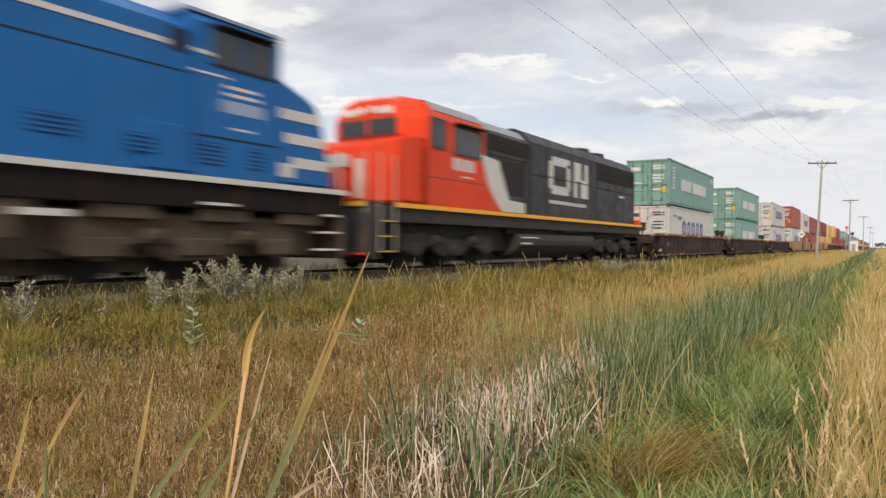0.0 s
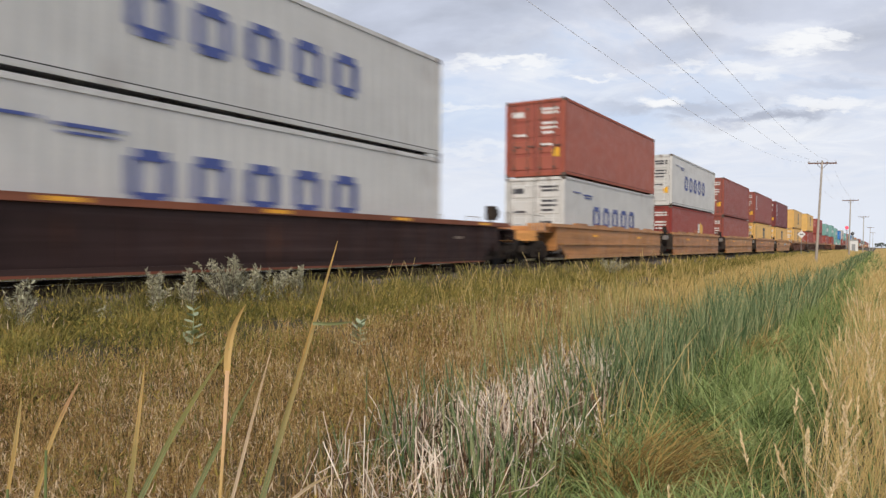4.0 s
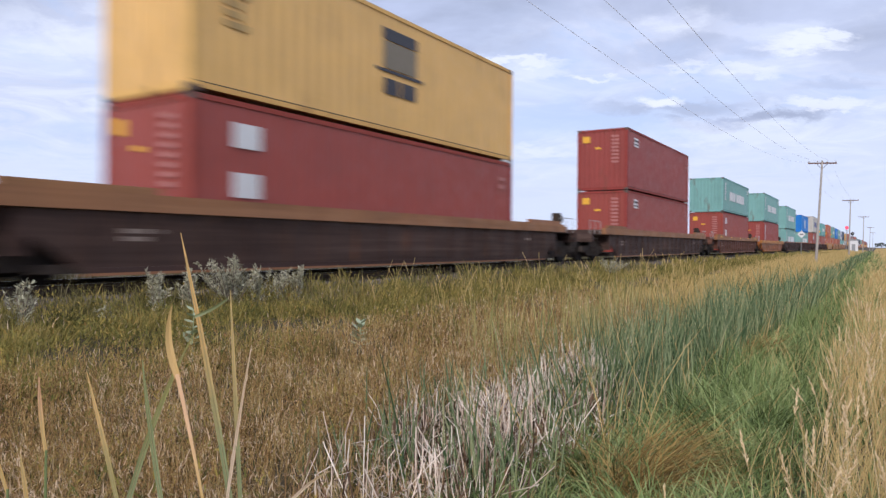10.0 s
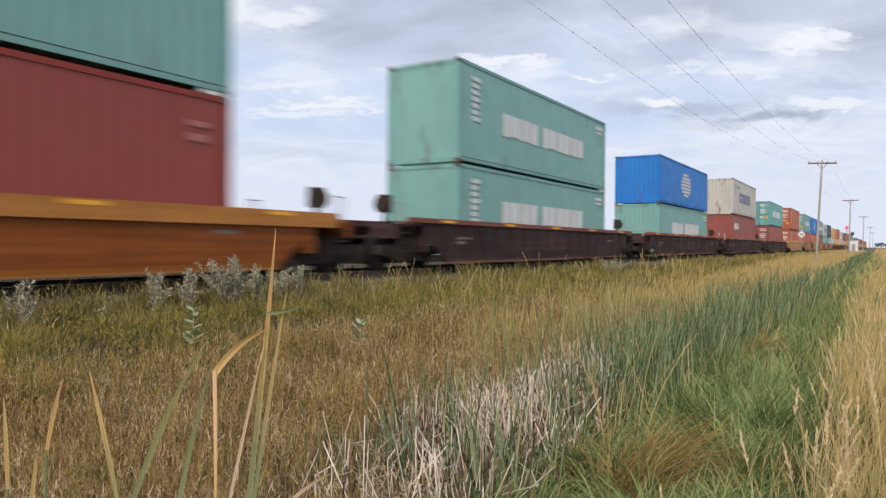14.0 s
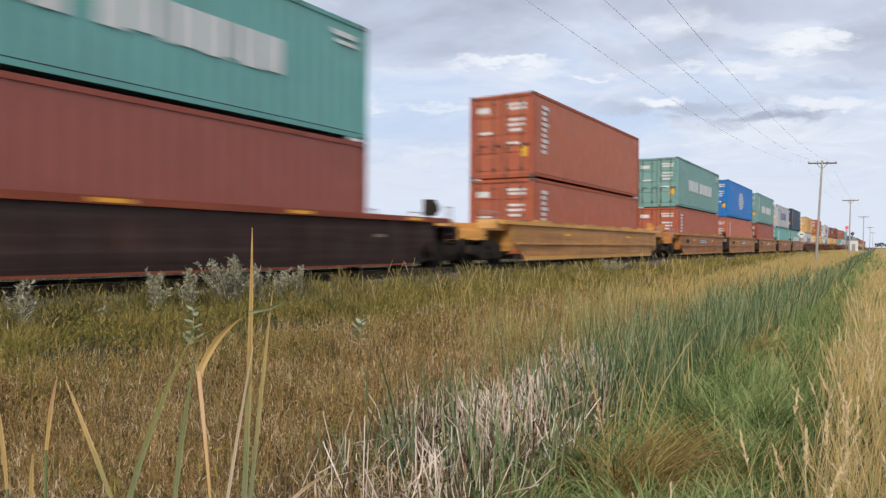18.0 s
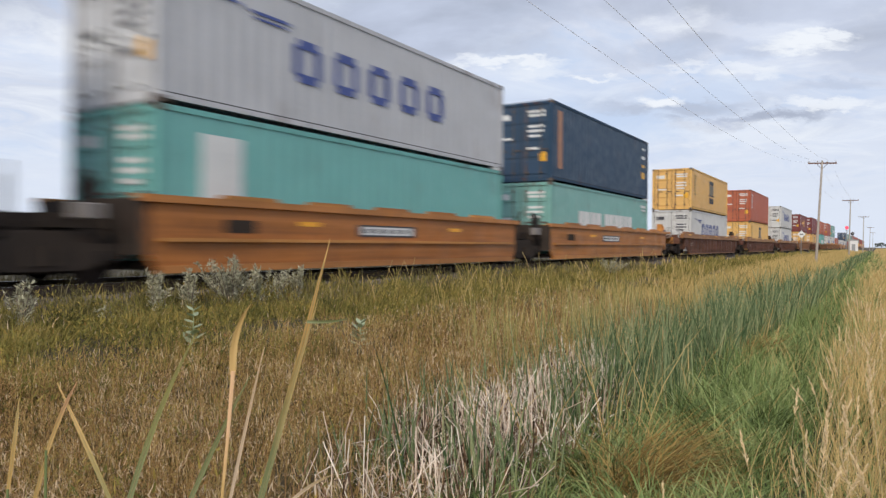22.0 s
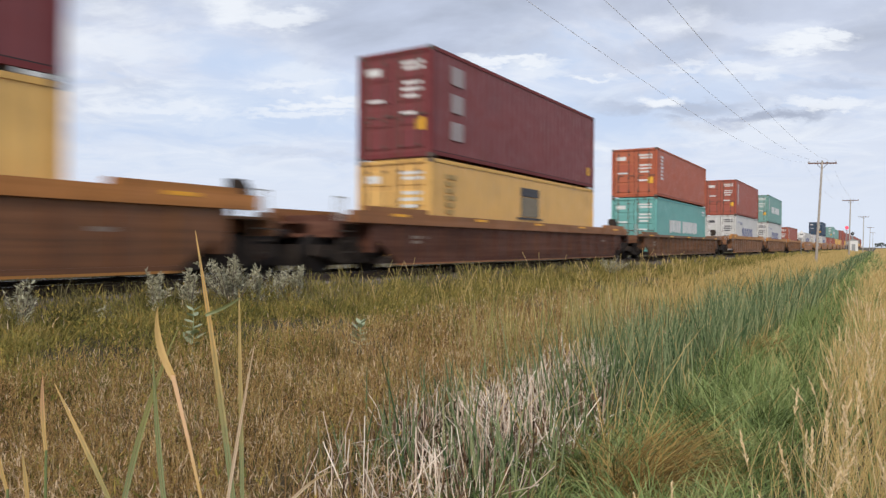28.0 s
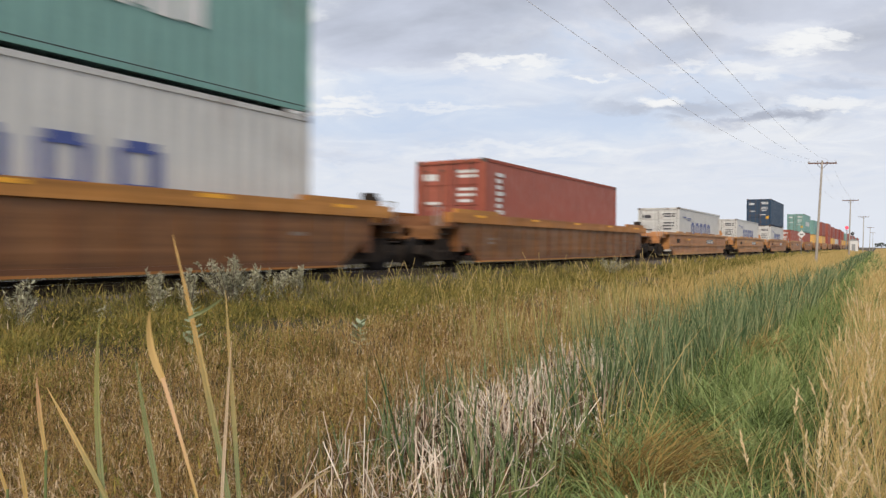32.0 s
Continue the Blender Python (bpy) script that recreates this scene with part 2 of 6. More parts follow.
def make_track():
    stone = material("ballast", (0.12, 0.10, 0.09), 0.95, spots=0.9, scale=9, bump=1.0, bump_scale=30, dark=(0.045, 0.038, 0.033))
    bm = bmesh.new()
    prism(bm, [(TX - 2.9, -0.62), (TX - 1.85, -0.19), (TX + 1.85, -0.19), (TX + 2.75, -0.60)], -500, 2500, "y")
    tagged(new("ballast_bed", mesh_of("ballast_bed", bm, stone)), "grey crushed stone ballast bed under the rails", "track bed", kind="structure")
    # loose stones on the near shoulder
    rnd = random.Random(5)
    verts, faces = [], []
    for i in range(9000):
        y = 1.5 + 40 * rnd.random() ** 1.5
        x = TX + 0.9 + 1.75 * rnd.random()
        z = -0.19 if x < TX + 1.85 else -0.19 - (x - TX - 1.85) * 0.455
        r = rnd.uniform(0.022, 0.05)
        b = len(verts)
        for dx, dy, dz in ((1, 0.2, -0.3), (-0.5, 0.9, -0.3), (-0.6, -0.8, -0.3), (0.5, 0.6, 0.7), (-0.3, -0.1, 0.9), (0.4, -0.8, 0.5)):
            verts.append((x + r * dx * rnd.uniform(.7, 1.3), y + r * dy * rnd.uniform(.7, 1.3), z + r * dz))
        faces += [(b, b + 1, b + 3), (b + 1, b + 4, b + 3), (b + 1, b + 2, b + 4), (b + 2, b + 5, b + 4), (b + 2, b, b + 5), (b, b + 3, b + 5), (b + 3, b + 4, b + 5)]
    me = bpy.data.meshes.new("ballast_stones")
    me.from_pydata(verts, [], faces)
    me.materials.append(material("stone", (0.15, 0.125, 0.11), 0.9, spots=0.5, scale=20, per=0.45, island=True))
    tagged(new("ballast_stones", me), "loose grey and brown ballast stones on the track shoulder", "ballast", kind="stuff")
    steel = material("rail_steel", (0.07, 0.045, 0.035), 0.7, spots=0.5, scale=6, rust=0.4)
    bright = material("rail_head", (0.45, 0.44, 0.43), 0.25, 0.9, spots=0.3, scale=6)
    for s in (-1, 1):
        bm = bmesh.new()
        c = TX + s * 0.753
        prism(bm, [(c - .07, -.17), (c + .07, -.17), (c + .07, -.155), (c + .012, -.14), (c + .01, -.045), (c + .036, -.035), (c + .036, -.006), (c + .03, 0), (c - .03, 0), (c - .036, -.006), (c - .036, -.035), (c - .01, -.045), (c - .012, -.14), (c - .07, -.155)], -400, 2500, "y")
        rail = new("rail", mesh_of("rail", bm, steel))
        part("running_surface", _box(c - .024, c + .024, -400, 2500, -.001, .002), bright, rail, "bright worn running surface")
        tagged(rail, "worn steel rail with a bright running surface", "rail", group="rails", kind="structure")


make_track()

# ---------------------------------------------------------------- paint colours
PAINT = {
    "green": ((0.180, 0.345, 0.318), "faded sea-green"), "mint": ((0.190, 0.385, 0.355), "pale mint-green"), "teal": ((0.150, 0.385, 0.365), "teal green"),
    "white": ((0.55, 0.55, 0.54), "off-white"), "grey": ((0.50, 0.51, 0.54), "light grey"), "cream": ((0.52, 0.50, 0.45), "dirty cream-white"),
    "red": ((0.275, 0.054, 0.042), "dark red"), "brick": ((0.335, 0.092, 0.062), "brick-red"), "brown": ((0.285, 0.080, 0.062), "red-brown"),
    "maroon": ((0.180, 0.042, 0.044), "maroon"), "rust": ((0.420, 0.115, 0.060), "orange-red"), "salmon": ((0.51, 0.160, 0.088), "faded salmon-orange"), "yellow": ((0.690, 0.420, 0.138), "ochre-yellow"),
    "blue": ((0.018, 0.190, 0.560), "bright blue"), "navy": ((0.028, 0.060, 0.110), "navy blue"),
}
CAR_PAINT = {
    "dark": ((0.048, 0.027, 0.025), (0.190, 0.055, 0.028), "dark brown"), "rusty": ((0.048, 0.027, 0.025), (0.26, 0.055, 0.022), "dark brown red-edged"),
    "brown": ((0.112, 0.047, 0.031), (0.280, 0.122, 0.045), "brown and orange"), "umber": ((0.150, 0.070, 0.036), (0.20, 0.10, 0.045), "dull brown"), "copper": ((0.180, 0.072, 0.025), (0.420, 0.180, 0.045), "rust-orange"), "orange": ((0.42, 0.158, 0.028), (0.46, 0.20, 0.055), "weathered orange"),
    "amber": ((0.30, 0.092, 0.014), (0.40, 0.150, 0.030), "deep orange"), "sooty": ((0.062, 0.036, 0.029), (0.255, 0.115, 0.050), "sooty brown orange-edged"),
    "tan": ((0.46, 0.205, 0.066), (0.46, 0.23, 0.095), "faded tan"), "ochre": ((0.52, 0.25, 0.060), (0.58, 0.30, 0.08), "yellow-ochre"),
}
BLACK = material("black_iron", (0.020, 0.017, 0.016), 0.8, spec=0.2, spots=0.6, scale=4, rust=0.35)
GRIME = material("grimy_steel", (0.044, 0.034, 0.028), 0.85, spec=0.15, spots=0.7, scale=3, rust=0.5)
WHITE = material("white_marking", (0.66, 0.67, 0.67), 0.6, spots=0.35, scale=1.2)
BLUEMARK = material("blue_marking", (0.055, 0.085, 0.28), 0.55, spots=0.3, scale=5)
DARKMARK = material("dark_marking", (0.045, 0.045, 0.055), 0.6, spots=0.3, scale=5)
YELLOWMARK = material("yellow_marking", (0.75, 0.40, 0.03), 0.5, spots=0.3, scale=5)
FAINT_RED = material("faint_red_stencil", (.42, .17, .15), .65, spots=.4, scale=5)
CASTING = material("casting_steel", (0.10, 0.075, 0.06), 0.7, spots=0.5, scale=8, rust=0.6)
GAP = material("rubber_seal", (0.02, 0.02, 0.02), 0.8, spots=0.2)
L, W = 12.192, 2.438
STD, HIGH = 2.591, 2.896


# ---------------------------------------------------------------- containers
def plates(name, mat, parent, rows, label=""):
    """Flat painted marks on the near side: (y0, y1, z0, z1) each a thin plate of its own."""
    for y0, y1, z0, z1 in rows:
        part(name, _box(W / 2 - 0.006, W / 2 + 0.004, y0, y1, z0, z1), mat, parent, label)


def container(color, high, doors, mark, lite=False):
    h = HIGH if high else STD
    rgb, word = PAINT[color]
    paint = material("paint_" + color, rgb, 0.48, spec=0.4, spots=0.35, scale=0.9, rust=0.8 if color == "cream" else 0.6 if color == "mint" else 0.35, bump=0.15, bump_scale=4, per=0.06)
    worn = material("worn_edge_" + color, rgb, 0.7, spec=0.2, spots=0.5, scale=2.5, rust=0.85, per=0.06)
    thing = new("shipping_container")
    hx, hy = W / 2, L / 2
    # corrugated walls as one closed hull
    out = []
    n = 35
    for side in (1, -1):
        ys = np.linspace(-hy + 0.16, hy - 0.16, n + 1)
        row = []
        for a, b in zip(ys, ys[1:]):
            p = b - a
            row += [(hx - 0.012, a + p * 0.06), (hx - 0.012, a + p * 0.34), (hx - 0.034, a + p * 0.54), (hx - 0.034, a + p * 0.86)]
        out += row if side > 0 else [(-x, y) for x, y in row[::-1]]
        if side > 0:
            out += [(hx - 0.05, hy - 0.05), (-hx + 0.05, hy - 0.05)]
        else:
            if doors:
                out += [(-hx + 0.05, -hy + 0.11), (hx - 0.05, -hy + 0.11)]
            else:
                out += [(-hx + 0.1, -hy + 0.03)]
                xs = np.linspace(-hx + 0.12, hx - 0.12, 10)
                for a, b in zip(xs, xs[1:]):
                    p = b - a
                    out += [(a + p * .05, -hy + .015), (a + p * .4, -hy + .015), (a + p * .55, -hy + .045), (a + p * .9, -hy + .045)]
                out += [(hx - 0.1, -hy + 0.03)]
    bm = bmesh.new()
    prism(bm, out, 0.14, h - 0.03)
    part("corrugated_body", bm, paint, thing)
    rail = boxes("top_rail", worn, thing, (hx - .06, hx, -hy + .1, hy - .1, h - .10, h - .005))
    again(rail, pose(-W + .06, 0, 0))
    sill = boxes("bottom_rail", worn, thing, (hx - .06, hx - .002, -hy + .1, hy - .1, 0.065, .160))
    again(sill, pose(-W + .06, 0, 0))
    for s in (-1, 1):
        y0, y1 = (-hy + .002, -hy + .14) if s < 0 else (hy - .14, hy - .002)
        boxes("end_frame", worn, thing, (hx - .14, hx - .003, y0, y1, .1, h - .1), (-hx + .003, -hx + .14, y0, y1, .1, h - .1),
              (-hx + .1, hx - .1, y0, y1, h - .12, h - .012), (-hx + .1, hx - .1, y0, y1, .02, .15))
    if lite:
        return tagged(thing, f"{word} corrugated steel shipping container far down the train", "shipping container", group="containers on the train")
    boxes("twist_lock", WHITE, thing, (hx - .12, hx - .004, hy - .62, hy - .18, -.018, .05), label="white-painted twist lock")
    # dark strip paints the shadow line between bottom rail and wall
    boxes("rail_joint", GAP, thing, (hx - .03, hx - .009, -hy + .14, hy - .14, .160, .182))
    cast = boxes("corner_casting", CASTING, thing, (hx - .16, hx + .002, -hy, -hy + .175, 0, .118), bevel=0.008)
    for sx in (0, -W + .158):
        for sy in (0, L - .175):
            for z in (0, h - .118):
                if (sx, sy, z) != (0, 0, 0):
                    again(cast, pose(sx, sy, z))
    if doors:
        bm = bmesh.new()
        x0, x1, y = 0.012, hx - .15, -hy + 0.055
        box(bm, x0, x1, y, y + .05, .15, h - .12)
        leaf = part("door", bm, paint, thing)
        leaf2 = again(leaf, pose(-x1 - x0, 0, 0))
        panel = boxes("door_panel", paint, leaf, (x0 + .10, x1 - .10, y - .03, y, .26, .13 + (h - .42) / 4), bevel=0.02)
        for k in range(4):
            for d in (leaf, leaf2):
                if k or d is leaf2:
                    again(panel, pose(0, 0, k * (h - .42) / 4), d)
        for d, sx in ((leaf, 0), (leaf2, 0)):
            for xx in (x0 + .22, x1 - .28):
                bm = bmesh.new()
                rod(bm, (xx, y - .06, .05), (xx, y - .06, h - .05), .017, 6)
                for z in (.3, 1.0, h - .35):
                    box(bm, xx - .05, xx + .05, y - .085, y - .03, z, z + .06)
                box(bm, xx - .02, xx + .3, y - .075, y - .06, 1.12, 1.16)
                part("locking_bar", bm, CASTING if color not in ("white", "cream", "grey") else WHITE, d)
        pale = DARKMARK if color in ("white", "cream", "grey") else WHITE
        for z, a, b in ((h - .42, .2, .95), (h - .56, .3, .95), (h - .95, .3, .9), (h - 1.12, .25, .9), (h - 1.30, .3, .8), (h - 1.75, .2, .7)):
            boxes("stencil_bar", pale, leaf, (a, b, y - .036, y - .028, z, z + .085))
        boxes("stencil_bar", pale, leaf, (-.95, -.45, y - .036, y - .028, h - .62, h - .42))
        boxes("stencil_bar", pale, leaf, (-.9, -.35, y - .036, y - .028, h - 1.35, h - 1.27))
        boxes("warning_sticker", YELLOWMARK, leaf, (.72, 1.0, y - .038, y - .030, .72, 1.05))
        for x in (-hx + .15, 0.0, hx - .15):
            boxes("door_seal", GAP, thing, (x - .012, x + .012, y - .012, y + .02, .16, h - .12))
    code = WHITE if color not in ("white", "cream", "grey", "yellow") else DARKMARK
    lo = h - .5
    if mark in ("blocks", "blocks_code"):
        z = h * .37
        words = ([.50, .50, .20, .52, .52], [.46, .48, .18, .46, .46, .18, .50, .48])
        for y, word_row in zip((-3.4, -.35), words):
            rows = []
            for k, wide in enumerate(word_row):
                rows.append((hx - .006, hx + .004, y, y + wide, z + (.0, .06, .0, .03)[k % 4], z + .70))
                y += wide + .085
            for r in rows:
                boxes("white_block_mark", WHITE, thing, r)
        plates("corner_code", WHITE, thing, [(4.9, 5.7, h - .42, h - .30), (5.0, 5.7, h - .58, h - .50)])
    if mark == "five":
        z = h * .36
        for k in range(5):
            y = -3.0 + k * 1.2
            plates("blue_ring_mark", BLUEMARK, thing, [(y + .02, y + .22, z + .13, z + .73), (y + .61, y + .81, z + .13, z + .73), (y + .13, y + .70, z, z + .18), (y + .13, y + .70, z + .68, z + .86)])
        plates("small_blue_bar", BLUEMARK, thing, [(-5.2, -4.35, h - .56, h - .51), (-4.1, -3.1, h - .62, h - .56), (-4.0, -3.2, h - .72, h - .68)])
    if mark == "square":
        y = -.7
        plates("dark_square_mark", DARKMARK, thing, [(y, y + 1.4, h - .68, h - .40), (y - .25, y + 1.65, h - 1.44, h - 1.37), (y + .05, y + .62, h - 1.95, h - 1.58), (y + .74, y + 1.35, h - 1.95, h - 1.58)])
        plates("grey_square_mark", material("grey_brown_mark", (.20, .17, .12), .6, spots=.3), thing, [(y + .03, y + 1.37, h - 1.34, h - .71)])
        code = material("ochre_mark", (.40, .27, .10), .6, spots=.3)
    if mark == "round":
        for k in range(7):
            u = (k - 3) / 3.55
            c = 1.22 * math.sqrt(1 - u * u)
            plates("round_emblem_band", WHITE, thing, [(-.1 - c, -.1 + c, h * .52 + u * .72 - .075, h * .52 + u * .72 + .07)])
    if mark == "tool":
        for y0, y1, z0, z1 in ((-2.9, -2.3, 1.15, 1.65), (-2.3, .0, 1.25, 1.52), (.0, .55, .8, 2.0), (.55, 1.1, 1.0, 1.75)):
            boxes("yellow_emblem", YELLOWMARK, thing, (hx - .006, hx + .004, y0, y1, z0, z1))
    if mark == "bundle":
        for y, z, r in ((1.42, 1.5, .34), (1.85, 1.42, .30), (1.62, 1.25, .32)):
            bm = bmesh.new()
            rod(bm, (hx - .006, y, z), (hx + .005 + .002 * r, y, z), r, 12)
            part("yellow_emblem", bm, YELLOWMARK, thing)
        boxes("orange_emblem", material("orange_mark", (.42, .12, .03), .55, spots=.3), thing, (hx - .006, hx + .004, -.4, .7, 1.05, 1.32))
        boxes("white_emblem", WHITE, thing, (hx - .006, hx + .009, .72, 1.15, 1.10, 1.75))
    if mark == "two_squares":
        plates("white_square", WHITE, thing, [(-5.15, -4.5, h - .85, h - .40), (-5.15, -4.5, h - 1.75, h - 1.30)])
    if mark == "sign":
        boxes("sign_board", WHITE, thing, (hx - .02, hx + .004, -5.3, -3.4, h - 1.25, h - .55))
        boxes("sign_band", BLUEMARK, thing, (hx, hx + .007, -5.3, -3.4, h - .68, h - .55), (hx, hx + .007, -5.3, -3.4, h - 1.25, h - 1.17))
        boxes("sign_band", YELLOWMARK, thing, (hx, hx + .008, -4.5, -3.4, h - .90, h - .74))
    if mark == "panel":
        plates("white_panel", WHITE, thing, [(-5.2, -4.3, .95, 2.2)])
    if not doors and color == "red":
        boxes("warning_sticker", YELLOWMARK, thing, (-.95, -.6, -hy + .006, -hy + .016, h - .62, h - .32))
        boxes("warning_sticker", YELLOWMARK, thing, (-.35, -.05, -hy + .006, -hy + .016, h - .95, h - .85))
        boxes("end_stencil", FAINT_RED, thing, *[(.45, .8, -hy + .006, -hy + .014, h - .42 - k * .17, h - .33 - k * .17) for k in range(8)])
        boxes("rear_stencil", FAINT_RED, thing, (hx - .006, hx + .004, 5.2, 5.6, h - .6, h - .5), (hx - .006, hx + .004, 5.2, 5.55, h - .85, h - .72))
    if mark == "label":
        boxes("label_plate", WHITE, thing, (hx - .006, hx + .004, -5.05, -4.4, h - .78, h - .36))
        boxes("label_band", DARKMARK, thing, (hx + .003, hx + .007, -5.02, -4.43, h - .55, h - .45), (hx + .003, hx + .007, -5.02, -4.43, h - .70, h - .64))
    if mark == "far_bars":
        plates("white_bar", WHITE, thing, [(5.05, 5.5, h - .5, h - .4), (5.0, 5.55, h - .95, h - .8)])
        plates("yellow_bar", YELLOWMARK, thing, [(5.05, 5.5, h - 1.35, h - 1.22), (5.0, 5.5, h - 1.9, h - 1.6)])
        plates("tan_strip", material("tan_mark", (.45, .22, .12), .6, spots=.3), thing, [(-5.5, -5.15, .5, h - .3)])
    if mark in ("code", "blocks_code", "square", "tool", "code_tall"):
        rows = []
        for k in range(9 if mark == "code_tall" else 7):
            rows.append((-5.35, -4.98 if k % 3 else -4.85, lo - k * .19, lo - k * .19 + .12))
        plates("code_bar", code, thing, rows)
    if mark == "patches":
        plates("grey_patch", material("grey_mark", (.35, .30, .30), .6), thing, [(-5.1, -4.45, h - .85, h - .35), (-5.1, -4.45, h - 1.6, h - 1.1), (-5.1, -4.45, h - 2.35, h - 1.85)])
        boxes("warning_sticker", YELLOWMARK, thing, (hx - .005, hx + .004, 5.3, 5.6, .5, .8))
    tall = "high-cube " if high else ""
    end = "closed doors" if doors else "a blank corrugated end"
    tagged(thing, f"{word} corrugated steel {tall}shipping container with {end}", "shipping container", group="containers on the train")
    return thing


# ---------------------------------------------------------------- well cars
def truck(parent, y):
    """A two-axle bogie: side frames, bolster, wheels with axles."""
    # the long low box is an added filler that darkens between the wheels
    t = boxes("truck", GRIME, parent, (-1.0, 1.0, y - .22, y + .22, .42, .72), (-.55, .55, y - 1.25, y + 1.25, .16, .62))
    for s in (-1, 1):
        bm = bmesh.new()
        prism(bm, [(y - 1.32, .40), (y - 1.25, .62), (y - .65, .62), (y - .35, .80), (y + .35, .80), (y + .65, .62), (y + 1.25, .62), (y + 1.32, .40), (y + .95, .34), (y + .55, .22), (y - .55, .22), (y - .95, .34)],
              s * 1.02 - .07, s * 1.02 + .07, "x")
        for d in (-.14, .14):
            rod(bm, (s * 1.1, y + d, .3), (s * 1.1, y + d, .58), .075, 8)
        part("side_frame", bm, GRIME, t)
    for d in (-.89, .89):
        for s in (-1, 1):
            bm = bmesh.new()
            c = s * .753
            rod(bm, (c - .065, y + d, .42), (c + .065, y + d, .42), .42, 24)
            rod(bm, (c - s * .10, y + d, .42), (c - s * .06, y + d, .42), .445, 24)
            rod(bm, (c, y + d, .42), (c + s * .40, y + d, .42), .10, 10)
            part("wheel", bm, BLACK, t)
        bm = bmesh.new()
        rod(bm, (-.75, y + d, .42), (.75, y + d, .42), .08, 8)
        part("axle", bm, BLACK, t)
    return t


RAILGREY = material("handrail_grey", (0.32, 0.31, 0.30), 0.6, spots=0.3)
FAINT = material("faint_stencil", (.22, .17, .14), .7, spots=.6, scale=6)
REFLECT = material("reflective_strip", (0.85, 0.40, 0.03), 0.5, spots=0.2, scale=2)
DEEP = {"brown": .27, "copper": .26, "sooty": .27, "amber": .30}      # depth of the top chord


